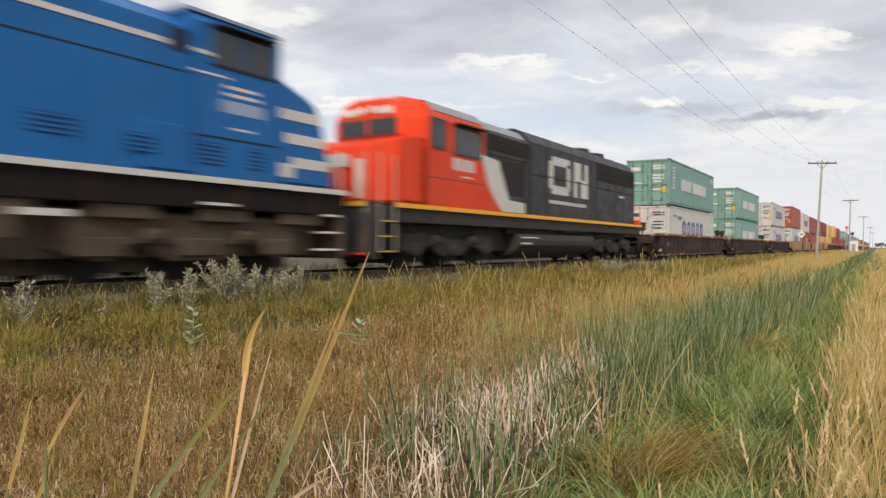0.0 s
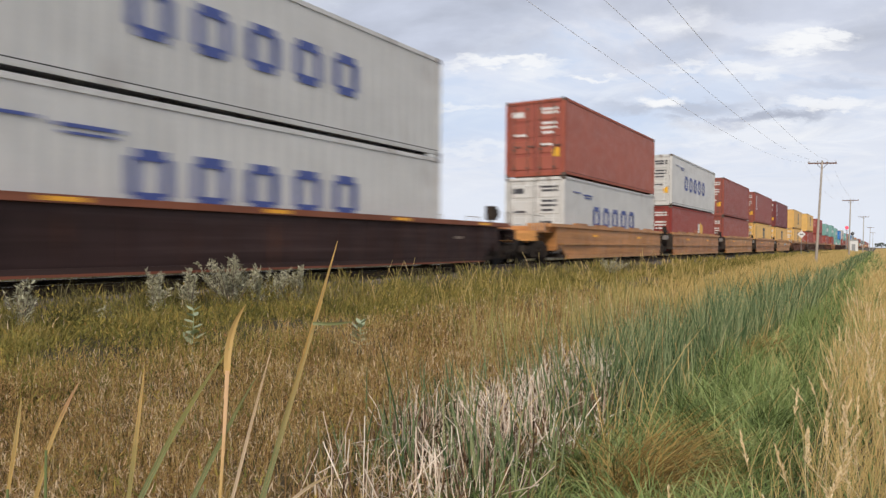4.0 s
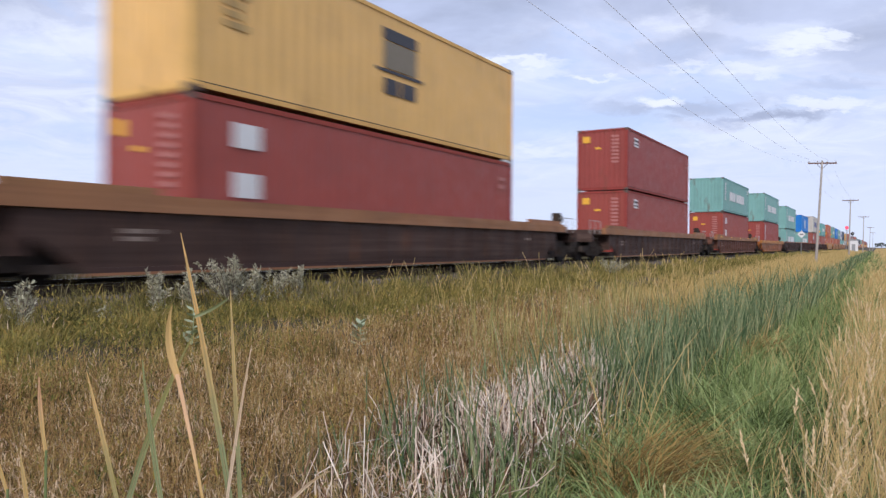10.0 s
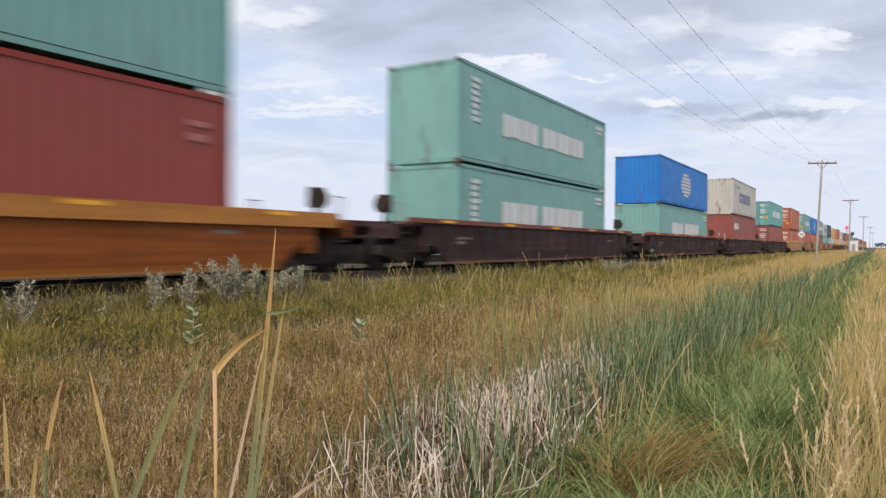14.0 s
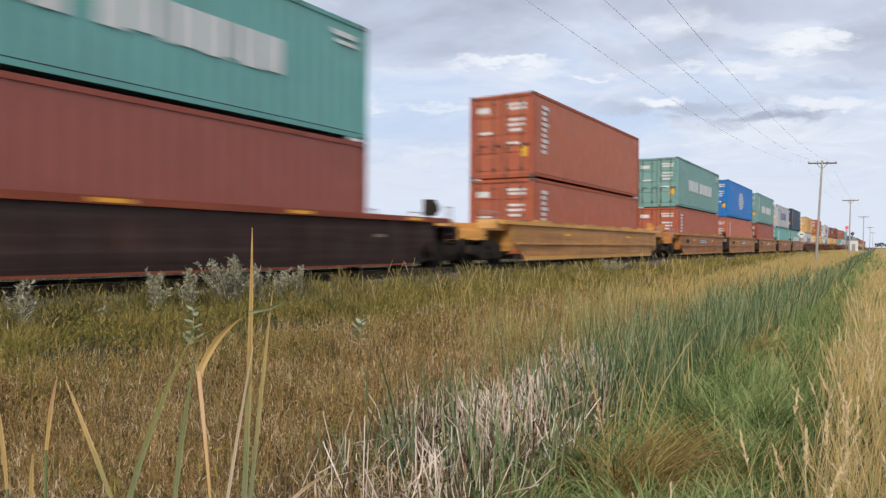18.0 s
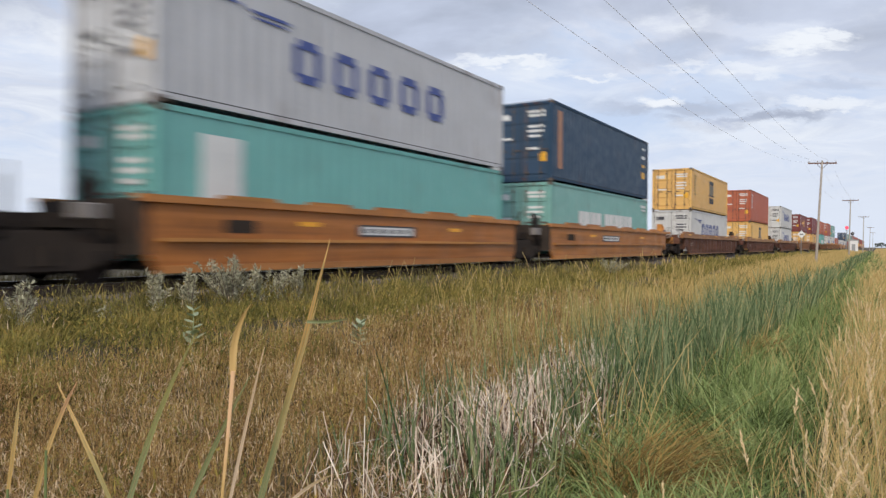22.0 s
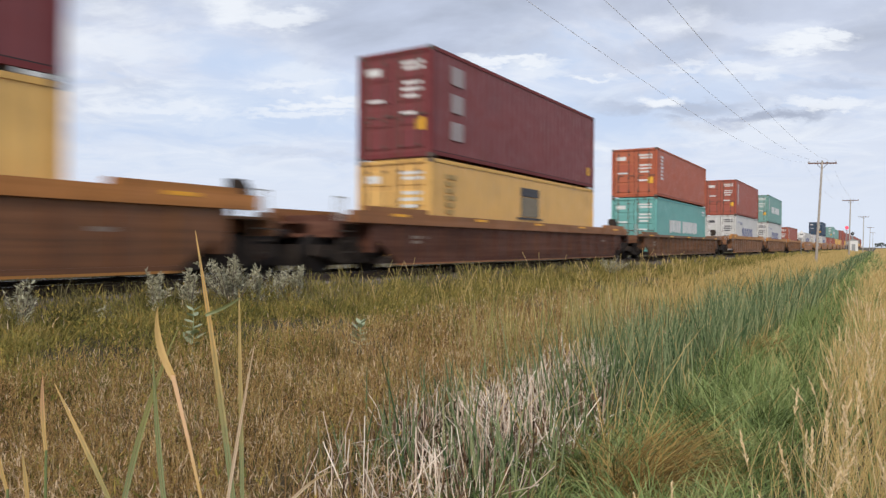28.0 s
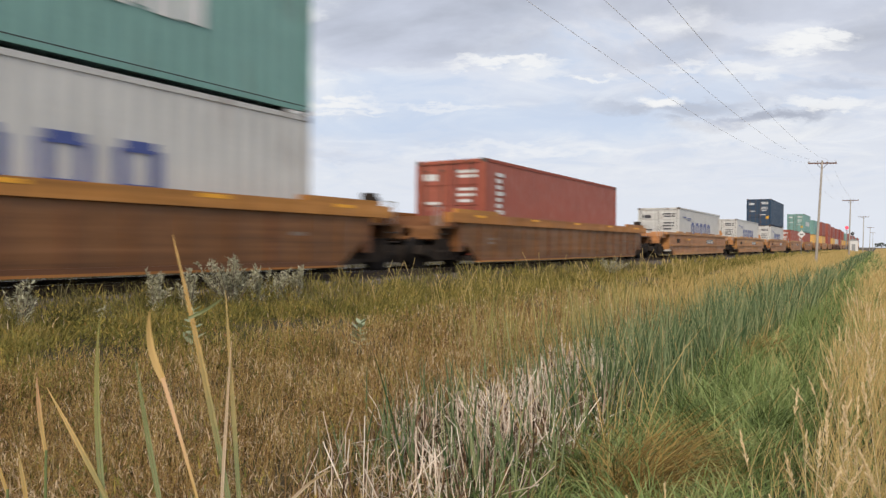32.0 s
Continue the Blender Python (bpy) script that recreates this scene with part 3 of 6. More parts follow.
def well_car(kind, front, rear, joint_front, joint_rear, lite=False):
    """front, rear: distance from the middle to each end; a joint is shared with the next unit."""
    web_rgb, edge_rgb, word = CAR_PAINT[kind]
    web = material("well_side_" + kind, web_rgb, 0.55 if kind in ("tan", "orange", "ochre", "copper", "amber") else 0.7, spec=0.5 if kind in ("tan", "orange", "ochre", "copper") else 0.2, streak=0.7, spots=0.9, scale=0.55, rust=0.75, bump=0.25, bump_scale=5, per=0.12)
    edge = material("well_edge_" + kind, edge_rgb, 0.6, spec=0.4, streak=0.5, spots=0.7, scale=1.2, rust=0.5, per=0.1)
    thing = new("well_car")
    packed = kind in ("tan", "orange", "ochre")
    cut = 2.6 if packed else 2.05
    a = front - (1.35 if joint_front else cut)
    b = rear - (1.35 if joint_rear else cut)
    a, b = min(a, 9.1), min(b, 9.1)
    top, low, half = {"dark": 1.30, "rusty": 1.32, "brown": 1.38, "copper": 1.50, "umber": 1.22, "sooty": 1.38, "amber": 1.27}.get(kind, 1.40), 0.17, 1.47
    for s in (1, -1):
        bm = bmesh.new()
        cf, cr = (.3 if joint_front else .95), (.3 if joint_rear else .95)
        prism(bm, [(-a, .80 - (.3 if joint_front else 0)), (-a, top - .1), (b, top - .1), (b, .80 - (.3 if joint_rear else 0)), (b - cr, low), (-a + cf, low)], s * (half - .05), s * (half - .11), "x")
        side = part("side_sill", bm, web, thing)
        bm = bmesh.new()
        box(bm, s * (half - .16), s * (half + .01), -a + cf, b - cr, low - .02, low + (.1 if packed else .02))
        if not packed:
            part("foot_plate", _box(s * (half - .16), s * (half + .006), -a + cf, b - cr, low + .02, low + .1), web, side)
        part("bottom_chord", bm, edge, side)
        if packed:
            part("middle_ledge", _box(s * (half - .09), s * (half + .03), -a + .3, b - .3, .66, .72), edge, side)
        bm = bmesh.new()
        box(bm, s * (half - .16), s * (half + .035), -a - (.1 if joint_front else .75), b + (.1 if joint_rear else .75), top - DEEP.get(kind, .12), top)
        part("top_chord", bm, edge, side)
        if kind in ("brown", "copper", "umber", "sooty"):
            for sgn, well in ((-1, a), (1, b)):
                part("end_ledge", _box(s * (half - .14), s * (half + .02), *sorted((sgn * (well - 2.1), sgn * (well + .35))), top, top + .11), edge, side)
        n = max(6, int((a + b) / (0.95 if not packed else 2.2)))
        for k in range(1, 1 if lite or s < 0 or kind == "amber" else n):
            y = -a + (a + b) * k / n
            if packed:
                bm = bmesh.new()
                prism(bm, [(y - .7, top - .015), (y - .62, top + .075), (y + .62, top + .075), (y + .7, top - .015)], s * (half - .12), s * (half - .02), "x")
                part("guide_ledge", bm, edge, side)
            else:
                part("stiffener", _box(s * (half - .06), s * (half - .005), y - .045, y + .045, low + .08, top - .12), web, side)
        if s > 0:
            for k in () if kind == "sooty" else (1, 3) if packed else range(5):
                y = -a + .9 + (a + b - 1.8) * k / 4
                part("reflector", _box(half + .036, half + .042, y - .32, y + .32, top - .095, top - .03) if not packed else _box(half - .048, half - .04, y - .3, y + .3, .98, 1.07), REFLECT, side, "orange-yellow reflective strip")
            if kind == "orange" or kind == "tan" and not joint_rear:
                nb = -1.2 if kind == "orange" else .5
                board = boxes("number_board", DARKMARK, side, (half - .048, half - .035, nb, nb + 2.2, .80, 1.06))
                if not lite:
                    boxes("board_face", WHITE, board, (half - .036, half - .032, nb + .12, nb + 2.08, .84, 1.02))
                    for k in range(5):
                        boxes("board_bar", DARKMARK, board, (half - .033, half - .029, nb + .25 + k * .36, nb + .42 + k * .36, .88, .98))
                    boxes("grimy_patch", GRIME, side, (half - .048, half - .043, -a + 1.6, -a + 2.3, .82, 1.05))
            elif not lite and not packed:
                for y0, wide, z0 in ((-a + 1.5, .7, .78), (-a + 1.5, .45, .66), (b - 2.4, .5, .80)):
                    boxes("stencil_bar", FAINT, side, (half - .05, half - .044, y0, y0 + wide, z0, z0 + .07))
    floor = boxes("well_floor", GRIME, thing, (-half + .12, half - .12, -a + .3, b - .3, low + .02, low + .15))
    for sgn, reach, well, joint in ((-1, front, a, joint_front), (1, rear, b, joint_rear)):
        y0, y1 = sorted((sgn * (well - .05), sgn * (reach - .75 if not joint else reach - .12)))
        paint = GRIME if joint else web
        boxes("end_bulkhead", paint, thing, (-half + .05, half - .05, *sorted((sgn * (well - .1), sgn * (well + .12))), .45, top - .06))
        boxes("draft_beam", paint, thing, (-.62, .62, y0, y1, .86, 1.08))
        if not joint:
            boxes("deck_plate", paint, thing, (-1.3, 1.3, *sorted((sgn * (well + .1), sgn * (reach - .8))), 1.08, 1.13))
            boxes("end_sill", paint, thing, (-1.4, 1.4, *sorted((sgn * (reach - .95), sgn * (reach - .75))), .78, 1.12))
        if not joint:
            truck(thing, sgn * (reach - 1.75))
            bm = bmesh.new()
            rod(bm, (0, sgn * (reach - .8), .84), (0, sgn * (reach - .1), .84), .11, 8)
            box(bm, -.17, .17, *sorted((sgn * (reach - .25), sgn * (reach + .12))), .68, 1.0)
            part("coupler", bm, BLACK, thing)
            for x in (() if lite else (-1.28, 1.28)):
                for y in (reach - .85, (reach + well) / 2, well + .85):
                    bm = bmesh.new()
                    rod(bm, (x, sgn * y, 1.1), (x, sgn * y, 1.66), .015, 5)
                    part("handrail_post", bm, RAILGREY, thing)
                bm = bmesh.new()
                rod(bm, (x, sgn * (reach - .85), 1.64), (x, sgn * (well + .85), 1.64), .015, 5)
                part("handrail", bm, RAILGREY, thing)
            if packed and not lite:
                boxes("end_stand", edge, thing, (.55, 1.25, *sorted((sgn * (well + .25), sgn * (well + .75))), 1.13, 1.42), bevel=0.03)
                boxes("end_stand", edge, thing, (-1.25, -.55, *sorted((sgn * (well + .25), sgn * (well + .75))), 1.13, 1.42), bevel=0.03)
            bm = bmesh.new()
            for z in (.45, .68, .9):
                box(bm, half - .12, half - .06, *sorted((sgn * (reach - 1.35), sgn * (reach - .85))), z, z + .03)
            for y in (reach - 1.35, reach - .87):
                box(bm, half - .1, half - .07, *sorted((sgn * y, sgn * (y + .03))), .4, 1.12)
            part("step_ladder", bm, GRIME, thing)
            if sgn > 0 or kind in ("dark", "orange"):
                bm = bmesh.new()
                rod(bm, (.75, sgn * (reach - 1.15), 1.1), (.75, sgn * (reach - 1.15), 1.75), .045, 6)
                box(bm, .62, .88, *sorted((sgn * (reach - 1.28), sgn * (reach - 1.02))), 1.42, 1.85)
                rod(bm, (.75, sgn * (reach - 1.0), 1.62), (.75, sgn * (reach - .97), 1.62), .20, 14)
                part("brake_wheel_stand", bm, web if packed else GRIME, thing)
        elif sgn < 0:
            truck(thing, -reach)
            boxes("joint_casting", GRIME, thing, (-.5, .5, -reach - .5, -reach + .5, .72, .95))
            boxes("brake_housing", material("grey_housing", (.20, .18, .17), .6, spots=.5, scale=5), thing, (1.12, 1.34, -reach + .35, -reach + .75, .98, 1.22), bevel=0.02)
            bm = bmesh.new()
            rod(bm, (1.2, -reach + .55, 1.2), (1.2, -reach + .55, 1.7), .07, 8)
            rod(bm, (1.2, -reach + .55, 1.42), (1.26, -reach + .55, 1.42), .2, 12)
            part("hand_brake", bm, BLACK, thing)
            for x in (-1.1, 1.1):
                for y in (-.5, .5):
                    bm = bmesh.new()
                    rod(bm, (x, -reach + y, .9), (x, -reach + y, 1.75), .03, 6)
                    part("guide_post", bm, GRIME, thing)
    tagged(thing, f"{word} steel double-stack well car running on the track", "well car", group="well cars of the train")
    return thing


# middle of each car along the train, its paint, the upper and the lower container as (colour, high, doors, mark)
G, M_, Wh, Ye = "green", "mint", "white", "yellow"
CARS = [
    (45.52, "dark", ("green", 0, 1, "blocks_code"), ("white", 0, 1, "five")),
    (67.74, "dark", ("green", 0, 1, "blocks_code"), ("green", 0, 1, "blocks_code")),
    (90.27, "dark", ("white", 0, 1, "five"), ("white", 0, 1, "five")),
    (111.08, "tan", ("brick", 1, 1, "plain"), ("white", 1, 1, "five")),
    (126.94, "tan", ("white", 1, 1, "five"), ("red", 0, 1, "bundle")),
    (142.54, "tan", ("brown", 1, 1, "plain"), ("brown", 0, 1, "plain")),
    (158.38, "tan", ("brown", 1, 1, "code"), ("yellow", 0, 1, "square")),
    (174.19, "tan", ("maroon", 1, 1, "code_tall"), ("yellow", 0, 1, "square")),
    (194.46, "brown", ("yellow", 0, 0, "square"), ("yellow", 1, 1, "square")),
    (216.31, "sooty", ("yellow", 1, 0, "square"), ("red", 1, 0, "two_squares")),
    (240.49, "sooty", ("red", 1, 0, "label"), ("red", 1, 0, "label")),
    (264.08, "brown", ("mint", 0, 0, "blocks_code"), ("red", 1, 0, "two_squares")),
    (286.48, "amber", ("mint", 1, 0, "blocks_code"), ("red", 1, 0, "code_tall")),
    (306.65, "dark", ("mint", 1, 0, "blocks_code"), ("mint", 0, 0, "blocks_code")),
    (327.63, "rusty", ("blue", 0, 0, "round"), ("mint", 0, 0, "blocks")),
    (349.83, "rusty", ("cream", 1, 0, "five"), ("brown", 1, 0, "sign")),
    (372.08, "rusty", ("teal", 0, 1, "blocks"), ("brown", 0, 1, "plain")),
    (393.25, "ochre", ("rust", 1, 1, "code_tall"), ("rust", 0, 1, "code")),
    (413.33, "orange", ("green", 1, 1, "blocks"), ("rust", 0, 1, "code")),
    (429.33, "orange", ("blue", 1, 1, "round"), ("salmon", 0, 1, "code")),
    (445.05, "orange", ("green", 1, 1, "blocks_code"), ("brick", 0, 1, "plain")),
    (460.75, "orange", ("grey", 0, 1, "five"), ("teal", 0, 1, "panel")),
    (476.75, "orange", ("navy", 1, 1, "far_bars"), ("mint", 0, 1, "blocks")),
    (498.71, "brown", ("yellow", 0, 1, "square"), ("white", 0, 1, "five")),
    (522.44, "brown", ("rust", 1, 1, "code"), ("yellow", 0, 1, "square")),
    (546.27, "brown", ("white", 0, 1, "five"), ("white", 0, 1, "five")),
    (570.39, "copper", ("maroon", 0, 1, "tool"), ("yellow", 0, 1, "square")),
    (592.18, "brown", ("maroon", 1, 1, "patches"), ("yellow", 0, 1, "square")),
    (614.00, "umber", ("rust", 0, 1, "code"), ("teal", 1, 1, "blocks")),
    (638.20, "copper", ("brick", 1, 1, "code_tall"), ("white", 1, 1, "five")),
    (657.93, "copper", ("green", 1, 1, "blocks_code"), ("white", 1, 1, "five")),
    (677.57, "copper", None, ("brick", 1, 1, "code_tall")),
    (701.42, "tan", None, ("white", 0, 1, "five")),
    (721.20, "tan", None, ("white", 0, 1, "five")),
    (742.44, "tan", ("navy", 1, 1, "plain"), ("white", 0, 1, "five")),
    (762.5, "tan", None, ("brick", 0, 1, "plain")),
    (783.0, "tan", ("green", 1, 1, "blocks"), ("brick", 0, 1, "plain")),
]
tail = [("green", 0, 1, "plain"), ("yellow", 0, 1, "plain"), ("brown", 1, 1, "plain"), ("brick", 1, 1, "plain"), ("brown", 1, 1, "plain"), ("white", 0, 1, "plain"), ("red", 1, 1, "plain")]
for k in range(18):
    CARS.append((803.5 + 20.5 * k, "tan" if k % 5 < 3 else "brown", tail[(0, 2, 3, 4, 2, 6, 3)[k % 7]], tail[(1, 1, 3, 1, 5, 3, 1)[k % 7]]))
JOINED = [(3, 7), (18, 22)]          # five-unit cars with shared bogies
MOVING = []                          # thing, place along the train, height
made_cars, made_boxes = {}, {}


def placed(cache, key, build, along, z):
    m = pose(TX, along, z)
    if key in cache:
        ob = copy_thing(cache[key], m)
    else:
        ob = cache[key] = build()
        ob.matrix_basis = m
    MOVING.append((ob, along, z))
    return ob


def make_train():
    mids = [c[0] for c in CARS]
    for i, (mid, kind, up, down) in enumerate(CARS):
        front = (mid - mids[i - 1]) / 2 if i else 10.9
        rear = (mids[i + 1] - mid) / 2 if i + 1 < len(mids) else 10.2
        jf = any(a < i <= b for a, b in JOINED)
        jr = any(a <= i < b for a, b in JOINED)
        # a joined unit and its coupled neighbour share the gap unevenly
        if not jf and i and any(i - 1 == b for a, b in JOINED) or not jf and any(i == a for a, b in JOINED):
            front = (mid - mids[i - 1]) - 11.0 if any(i == a for a, b in JOINED) else 10.6
        if not jr and any(i == b for a, b in JOINED):
            rear = mids[i + 1] - mid - 10.6
        if not jr and any(i + 1 == a for a, b in JOINED):
            rear = 11.0
        front, rear = round(front * 5) / 5, round(rear * 5) / 5
        placed(made_cars, (kind, front, rear, jf, jr, i > 36), lambda: well_car(kind, front, rear, jf, jr, i > 36), mid, 0)
        z = 0.32
        for spec in (down, up):
            if spec:
                far = i > 36
                placed(made_boxes, (spec, far), lambda: container(*spec, far), mid, z)
                z += (HIGH if spec[1] else STD) + 0.022


make_train()


# ---------------------------------------------------------------- locomotives
def three_axle_truck(parent, y, paint):
    t = boxes("truck", paint, parent, (-1.05, 1.05, y - .3, y + .3, .5, .95))
    for s in (-1, 1):
        bm = bmesh.new()
        prism(bm, [(y - 2.45, .55), (y - 2.3, .88), (y - 1.2, .95), (y - .9, .78), (y + .9, .78), (y + 1.2, .95), (y + 2.3, .88), (y + 2.45, .55), (y + 1.9, .38), (y + 1.1, .62), (y + .5, .34), (y - .5, .34), (y - 1.1, .62), (y - 1.9, .38)],
              s * 1.12 - .09, s * 1.12 + .09, "x")
        part("side_frame", bm, paint, t)
        for d in (-1.8, 0, 1.8):
            bm = bmesh.new()
            rod(bm, (s * 1.1, y + d, .52), (s * 1.32, y + d, .52), .17, 12)
            part("axle_box", bm, paint, t)
            bm = bmesh.new()
            rod(bm, (s * .69, y + d, .51), (s * .82, y + d, .51), .51, 28)
            part("wheel", bm, BLACK, t)
        for d in (-.95, .95):
            bm = bmesh.new()
            rod(bm, (s * 1.28, y + d - .16, .75), (s * 1.28, y + d + .16, .75), .13, 10)
            part("brake_cylinder", bm, paint, t)
    return t


def red_locomotive():
    red = material("loco_red", (0.76, 0.058, 0.014), 0.5, spec=0.25, spots=0.3, scale=1.0, rust=0.12)
    black = material("loco_black", (0.036, 0.037, 0.042), 0.55, spec=0.3, spots=0.4, scale=0.8, rust=0.1)
    under = material("loco_underframe", (0.030, 0.027, 0.025), 0.75, spots=0.6, scale=2, rust=0.4)
    yellow = material("loco_yellow", (0.90, 0.43, 0.008), 0.5, spots=0.25, scale=2)
    glass = material("loco_glass", (0.03, 0.035, 0.04), 0.08, spots=0.1)
    pale = material("loco_white", (0.62, 0.60, 0.57), 0.5, spots=0.35, scale=2)
    silver = material("loco_roof", (0.26, 0.28, 0.30), 0.45, spots=0.4, scale=1.5)
    screen = material("screen", (.020, .014, .012), .85)
    rubber = material("window_rubber", (.05, .05, .05), .7)
    th = new("locomotive")
    boxes("frame_sill", under, th, (-1.45, 1.45, -10.3, 10.35, 1.16, 1.52), bevel=0.02)
    for s in (-1, 1):
        boxes("yellow_stripe", yellow, th, (s * 1.5, s * 1.53, -9.6, 10.35, 1.51, 1.62))
    boxes("front_stripe", yellow, th, (-1.2, 1.2, -10.38, -10.34, 1.51, 1.62))
    boxes("walkway", under, th, (-1.5, 1.5, -9.6, 10.35, 1.50, 1.60), (-1.2, 1.2, -10.34, -9.6, 1.50, 1.60))
    # cowl body with a chamfered roof
    bm = bmesh.new()
    prism(bm, [(-1.5, 1.62), (-1.5, 3.98), (-1.15, 4.36), (-.6, 4.46), (.6, 4.46), (1.15, 4.36), (1.5, 3.98), (1.5, 1.62)], -2.15, 9.15, "y")
    part("engine_cowl", bm, black, th)
    bm = bmesh.new()
    prism(bm, [(-1.46, 1.62), (-1.46, 3.3), (-1.46, 3.9), (-1.1, 4.26), (-.6, 4.38), (.6, 4.38), (1.1, 4.26), (1.46, 3.9), (1.46, 3.3), (1.46, 1.62)], -5.3, -2.15, "y")
    cowl = part("forward_cowl", bm, black, th)
    # dark plate on the cowl paints the shaded recess under the forward air screen
    boxes("sunk_panel", screen, cowl, (1.452, 1.466, -4.2, -2.6, 2.15, 3.2))
    boxes("panel_frame", black, cowl, (1.46, 1.49, -2.62, -2.55, 1.65, 3.35), (1.46, 1.49, -4.9, -2.55, 3.28, 3.35))
    air = boxes("air_screen", screen, cowl, (1.452, 1.475, -5.0, -2.25, 3.42, 3.88))
    for k in range(5):
        boxes("slat", under, air, (1.475, 1.488, -5.0, -2.25, 3.46 + k * .085, 3.48 + k * .085))
    # full-width cab with a rounded brow
    bm = bmesh.new()
    prism(bm, [(-1.52, 1.62), (-1.52, 3.85), (-1.44, 4.05), (-1.2, 4.3), (-.6, 4.44), (.6, 4.44), (1.2, 4.3), (1.44, 4.05), (1.52, 3.85), (1.52, 1.62)], -8.22, -5.3, "y")
    cab = part("cab", bm, red, th)
    bm = bmesh.new()
    rear_ring = ((-1.52, 3.2), (-1.52, 3.85), (-1.2, 4.28), (-.6, 4.42), (.6, 4.42), (1.2, 4.28), (1.52, 3.85), (1.52, 3.2))
    near = [bm.verts.new((x * .66, -8.76, 3.34 if z < 3.3 else z - .10)) for x, z in rear_ring]
    rear = [bm.verts.new((x, -8.2, z)) for x, z in rear_ring]
    bm.faces.new(near), bm.faces.new(rear[::-1])
    for k in range(8):
        bm.faces.new((near[k], rear[k], rear[(k + 1) % 8], near[(k + 1) % 8]))
    brow = part("cab_brow", bm, red, cab, bevel=0.05)
    bm = bmesh.new()
    prism(bm, [(-1.22, 4.31), (-.6, 4.455), (.6, 4.455), (1.22, 4.31), (.6, 4.41), (-.6, 4.41)], -8.1, -5.29, "y")
    part("cab_roof", bm, silver, cab)
    for s in (1, -1):
        bm = bmesh.new()
        prism(bm, [(s * 1.455, 4.06), (s * 1.205, 4.32), (s * 1.195, 4.295), (s * 1.435, 4.04)], -7.9, -5.29, "y")
        part("roof_edge_panel", bm, silver, cab)
        bm = bmesh.new()
        prism(bm, [(s * 1.38, 4.0), (s * 1.115, 4.27), (s * 1.105, 4.245), (s * 1.36, 3.98)], -5.29, -2.3, "y")
        part("roof_edge_panel", bm, silver, cowl)
    # nose: full width at the cab, narrowing to a blunt front
    bm = bmesh.new()
    lo = [bm.verts.new(p) for p in ((-1.5, -8.5, 1.62), (1.5, -8.5, 1.62), (1.5, -9.45, 1.62), (1.0, -10.15, 1.62), (-1.0, -10.15, 1.62), (-1.5, -9.45, 1.62))]
    hi = [bm.verts.new(p) for p in ((-1.5, -8.5, 3.36), (1.5, -8.5, 3.36), (1.45, -9.35, 3.22), (.9, -10.0, 2.98), (-.9, -10.0, 2.98), (-1.45, -9.35, 3.22))]
    bm.faces.new(lo[::-1]), bm.faces.new(hi)
    for k in range(6):
        bm.faces.new((lo[k], lo[(k + 1) % 6], hi[(k + 1) % 6], hi[k]))
    nose = part("nose", bm, red, th, bevel=0.05)
    boxes("nose_door", red, nose, (-.35, .35, -10.19, -10.08, 1.75, 2.7), bevel=0.01)
    for x in (-.82, .82):
        boxes("white_nose_stripe", pale, nose, (x - .09, x + .09, -10.16, -10.08, 1.7, 2.62))
    boxes("white_nose_mark", pale, nose, (-.7, .5, -10.2, -10.06, 2.45, 2.75))
    for x in (-.47, .47):
        w = boxes("windshield", glass, brow, (x - .43, x + .43, -8.785, -8.745, 3.42, 3.76), bevel=0.01)
        boxes("window_frame", rubber, w, (x - .45, x + .45, -8.78, -8.742, 3.37, 3.42), (x - .45, x + .45, -8.78, -8.742, 3.76, 3.81))
    for y0, y1, z0, z1 in ((-8.1, -7.5, 3.14, 3.8), (-6.95, -5.6, 3.08, 3.74)):
        w = boxes("side_window", glass, cab, (1.515, 1.535, y0, y1, z0, z1))
        boxes("window_frame", rubber, w, (1.512, 1.545, y0 - .06, y1 + .06, z1, z1 + .06), (1.512, 1.545, y0 - .06, y1 + .06, z0 - .06, z0),
              (1.512, 1.545, y0 - .06, y0, z0, z1), (1.512, 1.545, y1, y1 + .06, z0, z1))
    boxes("sun_visor", black, cab, (1.51, 1.72, -7.05, -5.5, 3.82, 3.85))
    boxes("cab_door", red, cab, (1.518, 1.535, -9.42, -8.72, 1.7, 3.05), (1.518, 1.53, -8.55, -8.5, 1.7, 3.3))
    boxes("door_seam", rubber, cab, (1.5, 1.522, -8.62, -5.3, 2.33, 2.35), (1.5, 1.524, -8.32, -8.3, 1.65, 3.1))
    for x in (-.16, .16):
        bm = bmesh.new()
        rod(bm, (x, -8.82, 4.04), (x, -8.72, 4.04), .10, 14)
        part("headlight", bm, pale, brow, "round white headlight")
    for a, b in ((-.8, -.3), (.3, .8)):
        boxes("number_board", pale, brow, (a, b, -8.80, -8.74, 3.92, 4.10))
    for k in range(4):
        boxes("cab_number_bar", pale, cab, (1.518, 1.526, -7.05 + k * .30, -6.82 + k * .30, 2.62, 2.94))
    boxes("small_white_bar", pale, cab, (1.518, 1.526, -6.6, -6.0, 2.44, 2.49))
    # slanted pale band between red and black
    bm = bmesh.new()
    prism(bm, [(-5.55, 3.2), (-4.45, 3.12), (-3.75, 2.0), (-2.65, 1.96), (-2.6, 1.64), (-4.25, 1.64), (-4.85, 2.05)], 1.458, 1.526, "x")
    part("white_band", bm, pale, th, "slanted white paint band")
    bm = bmesh.new()
    prism(bm, [(-5.3, 2.55), (-4.80, 2.05), (-4.2, 1.63), (-5.3, 1.63)], 1.455, 1.530, "x")
    part("red_panel", bm, red, th)
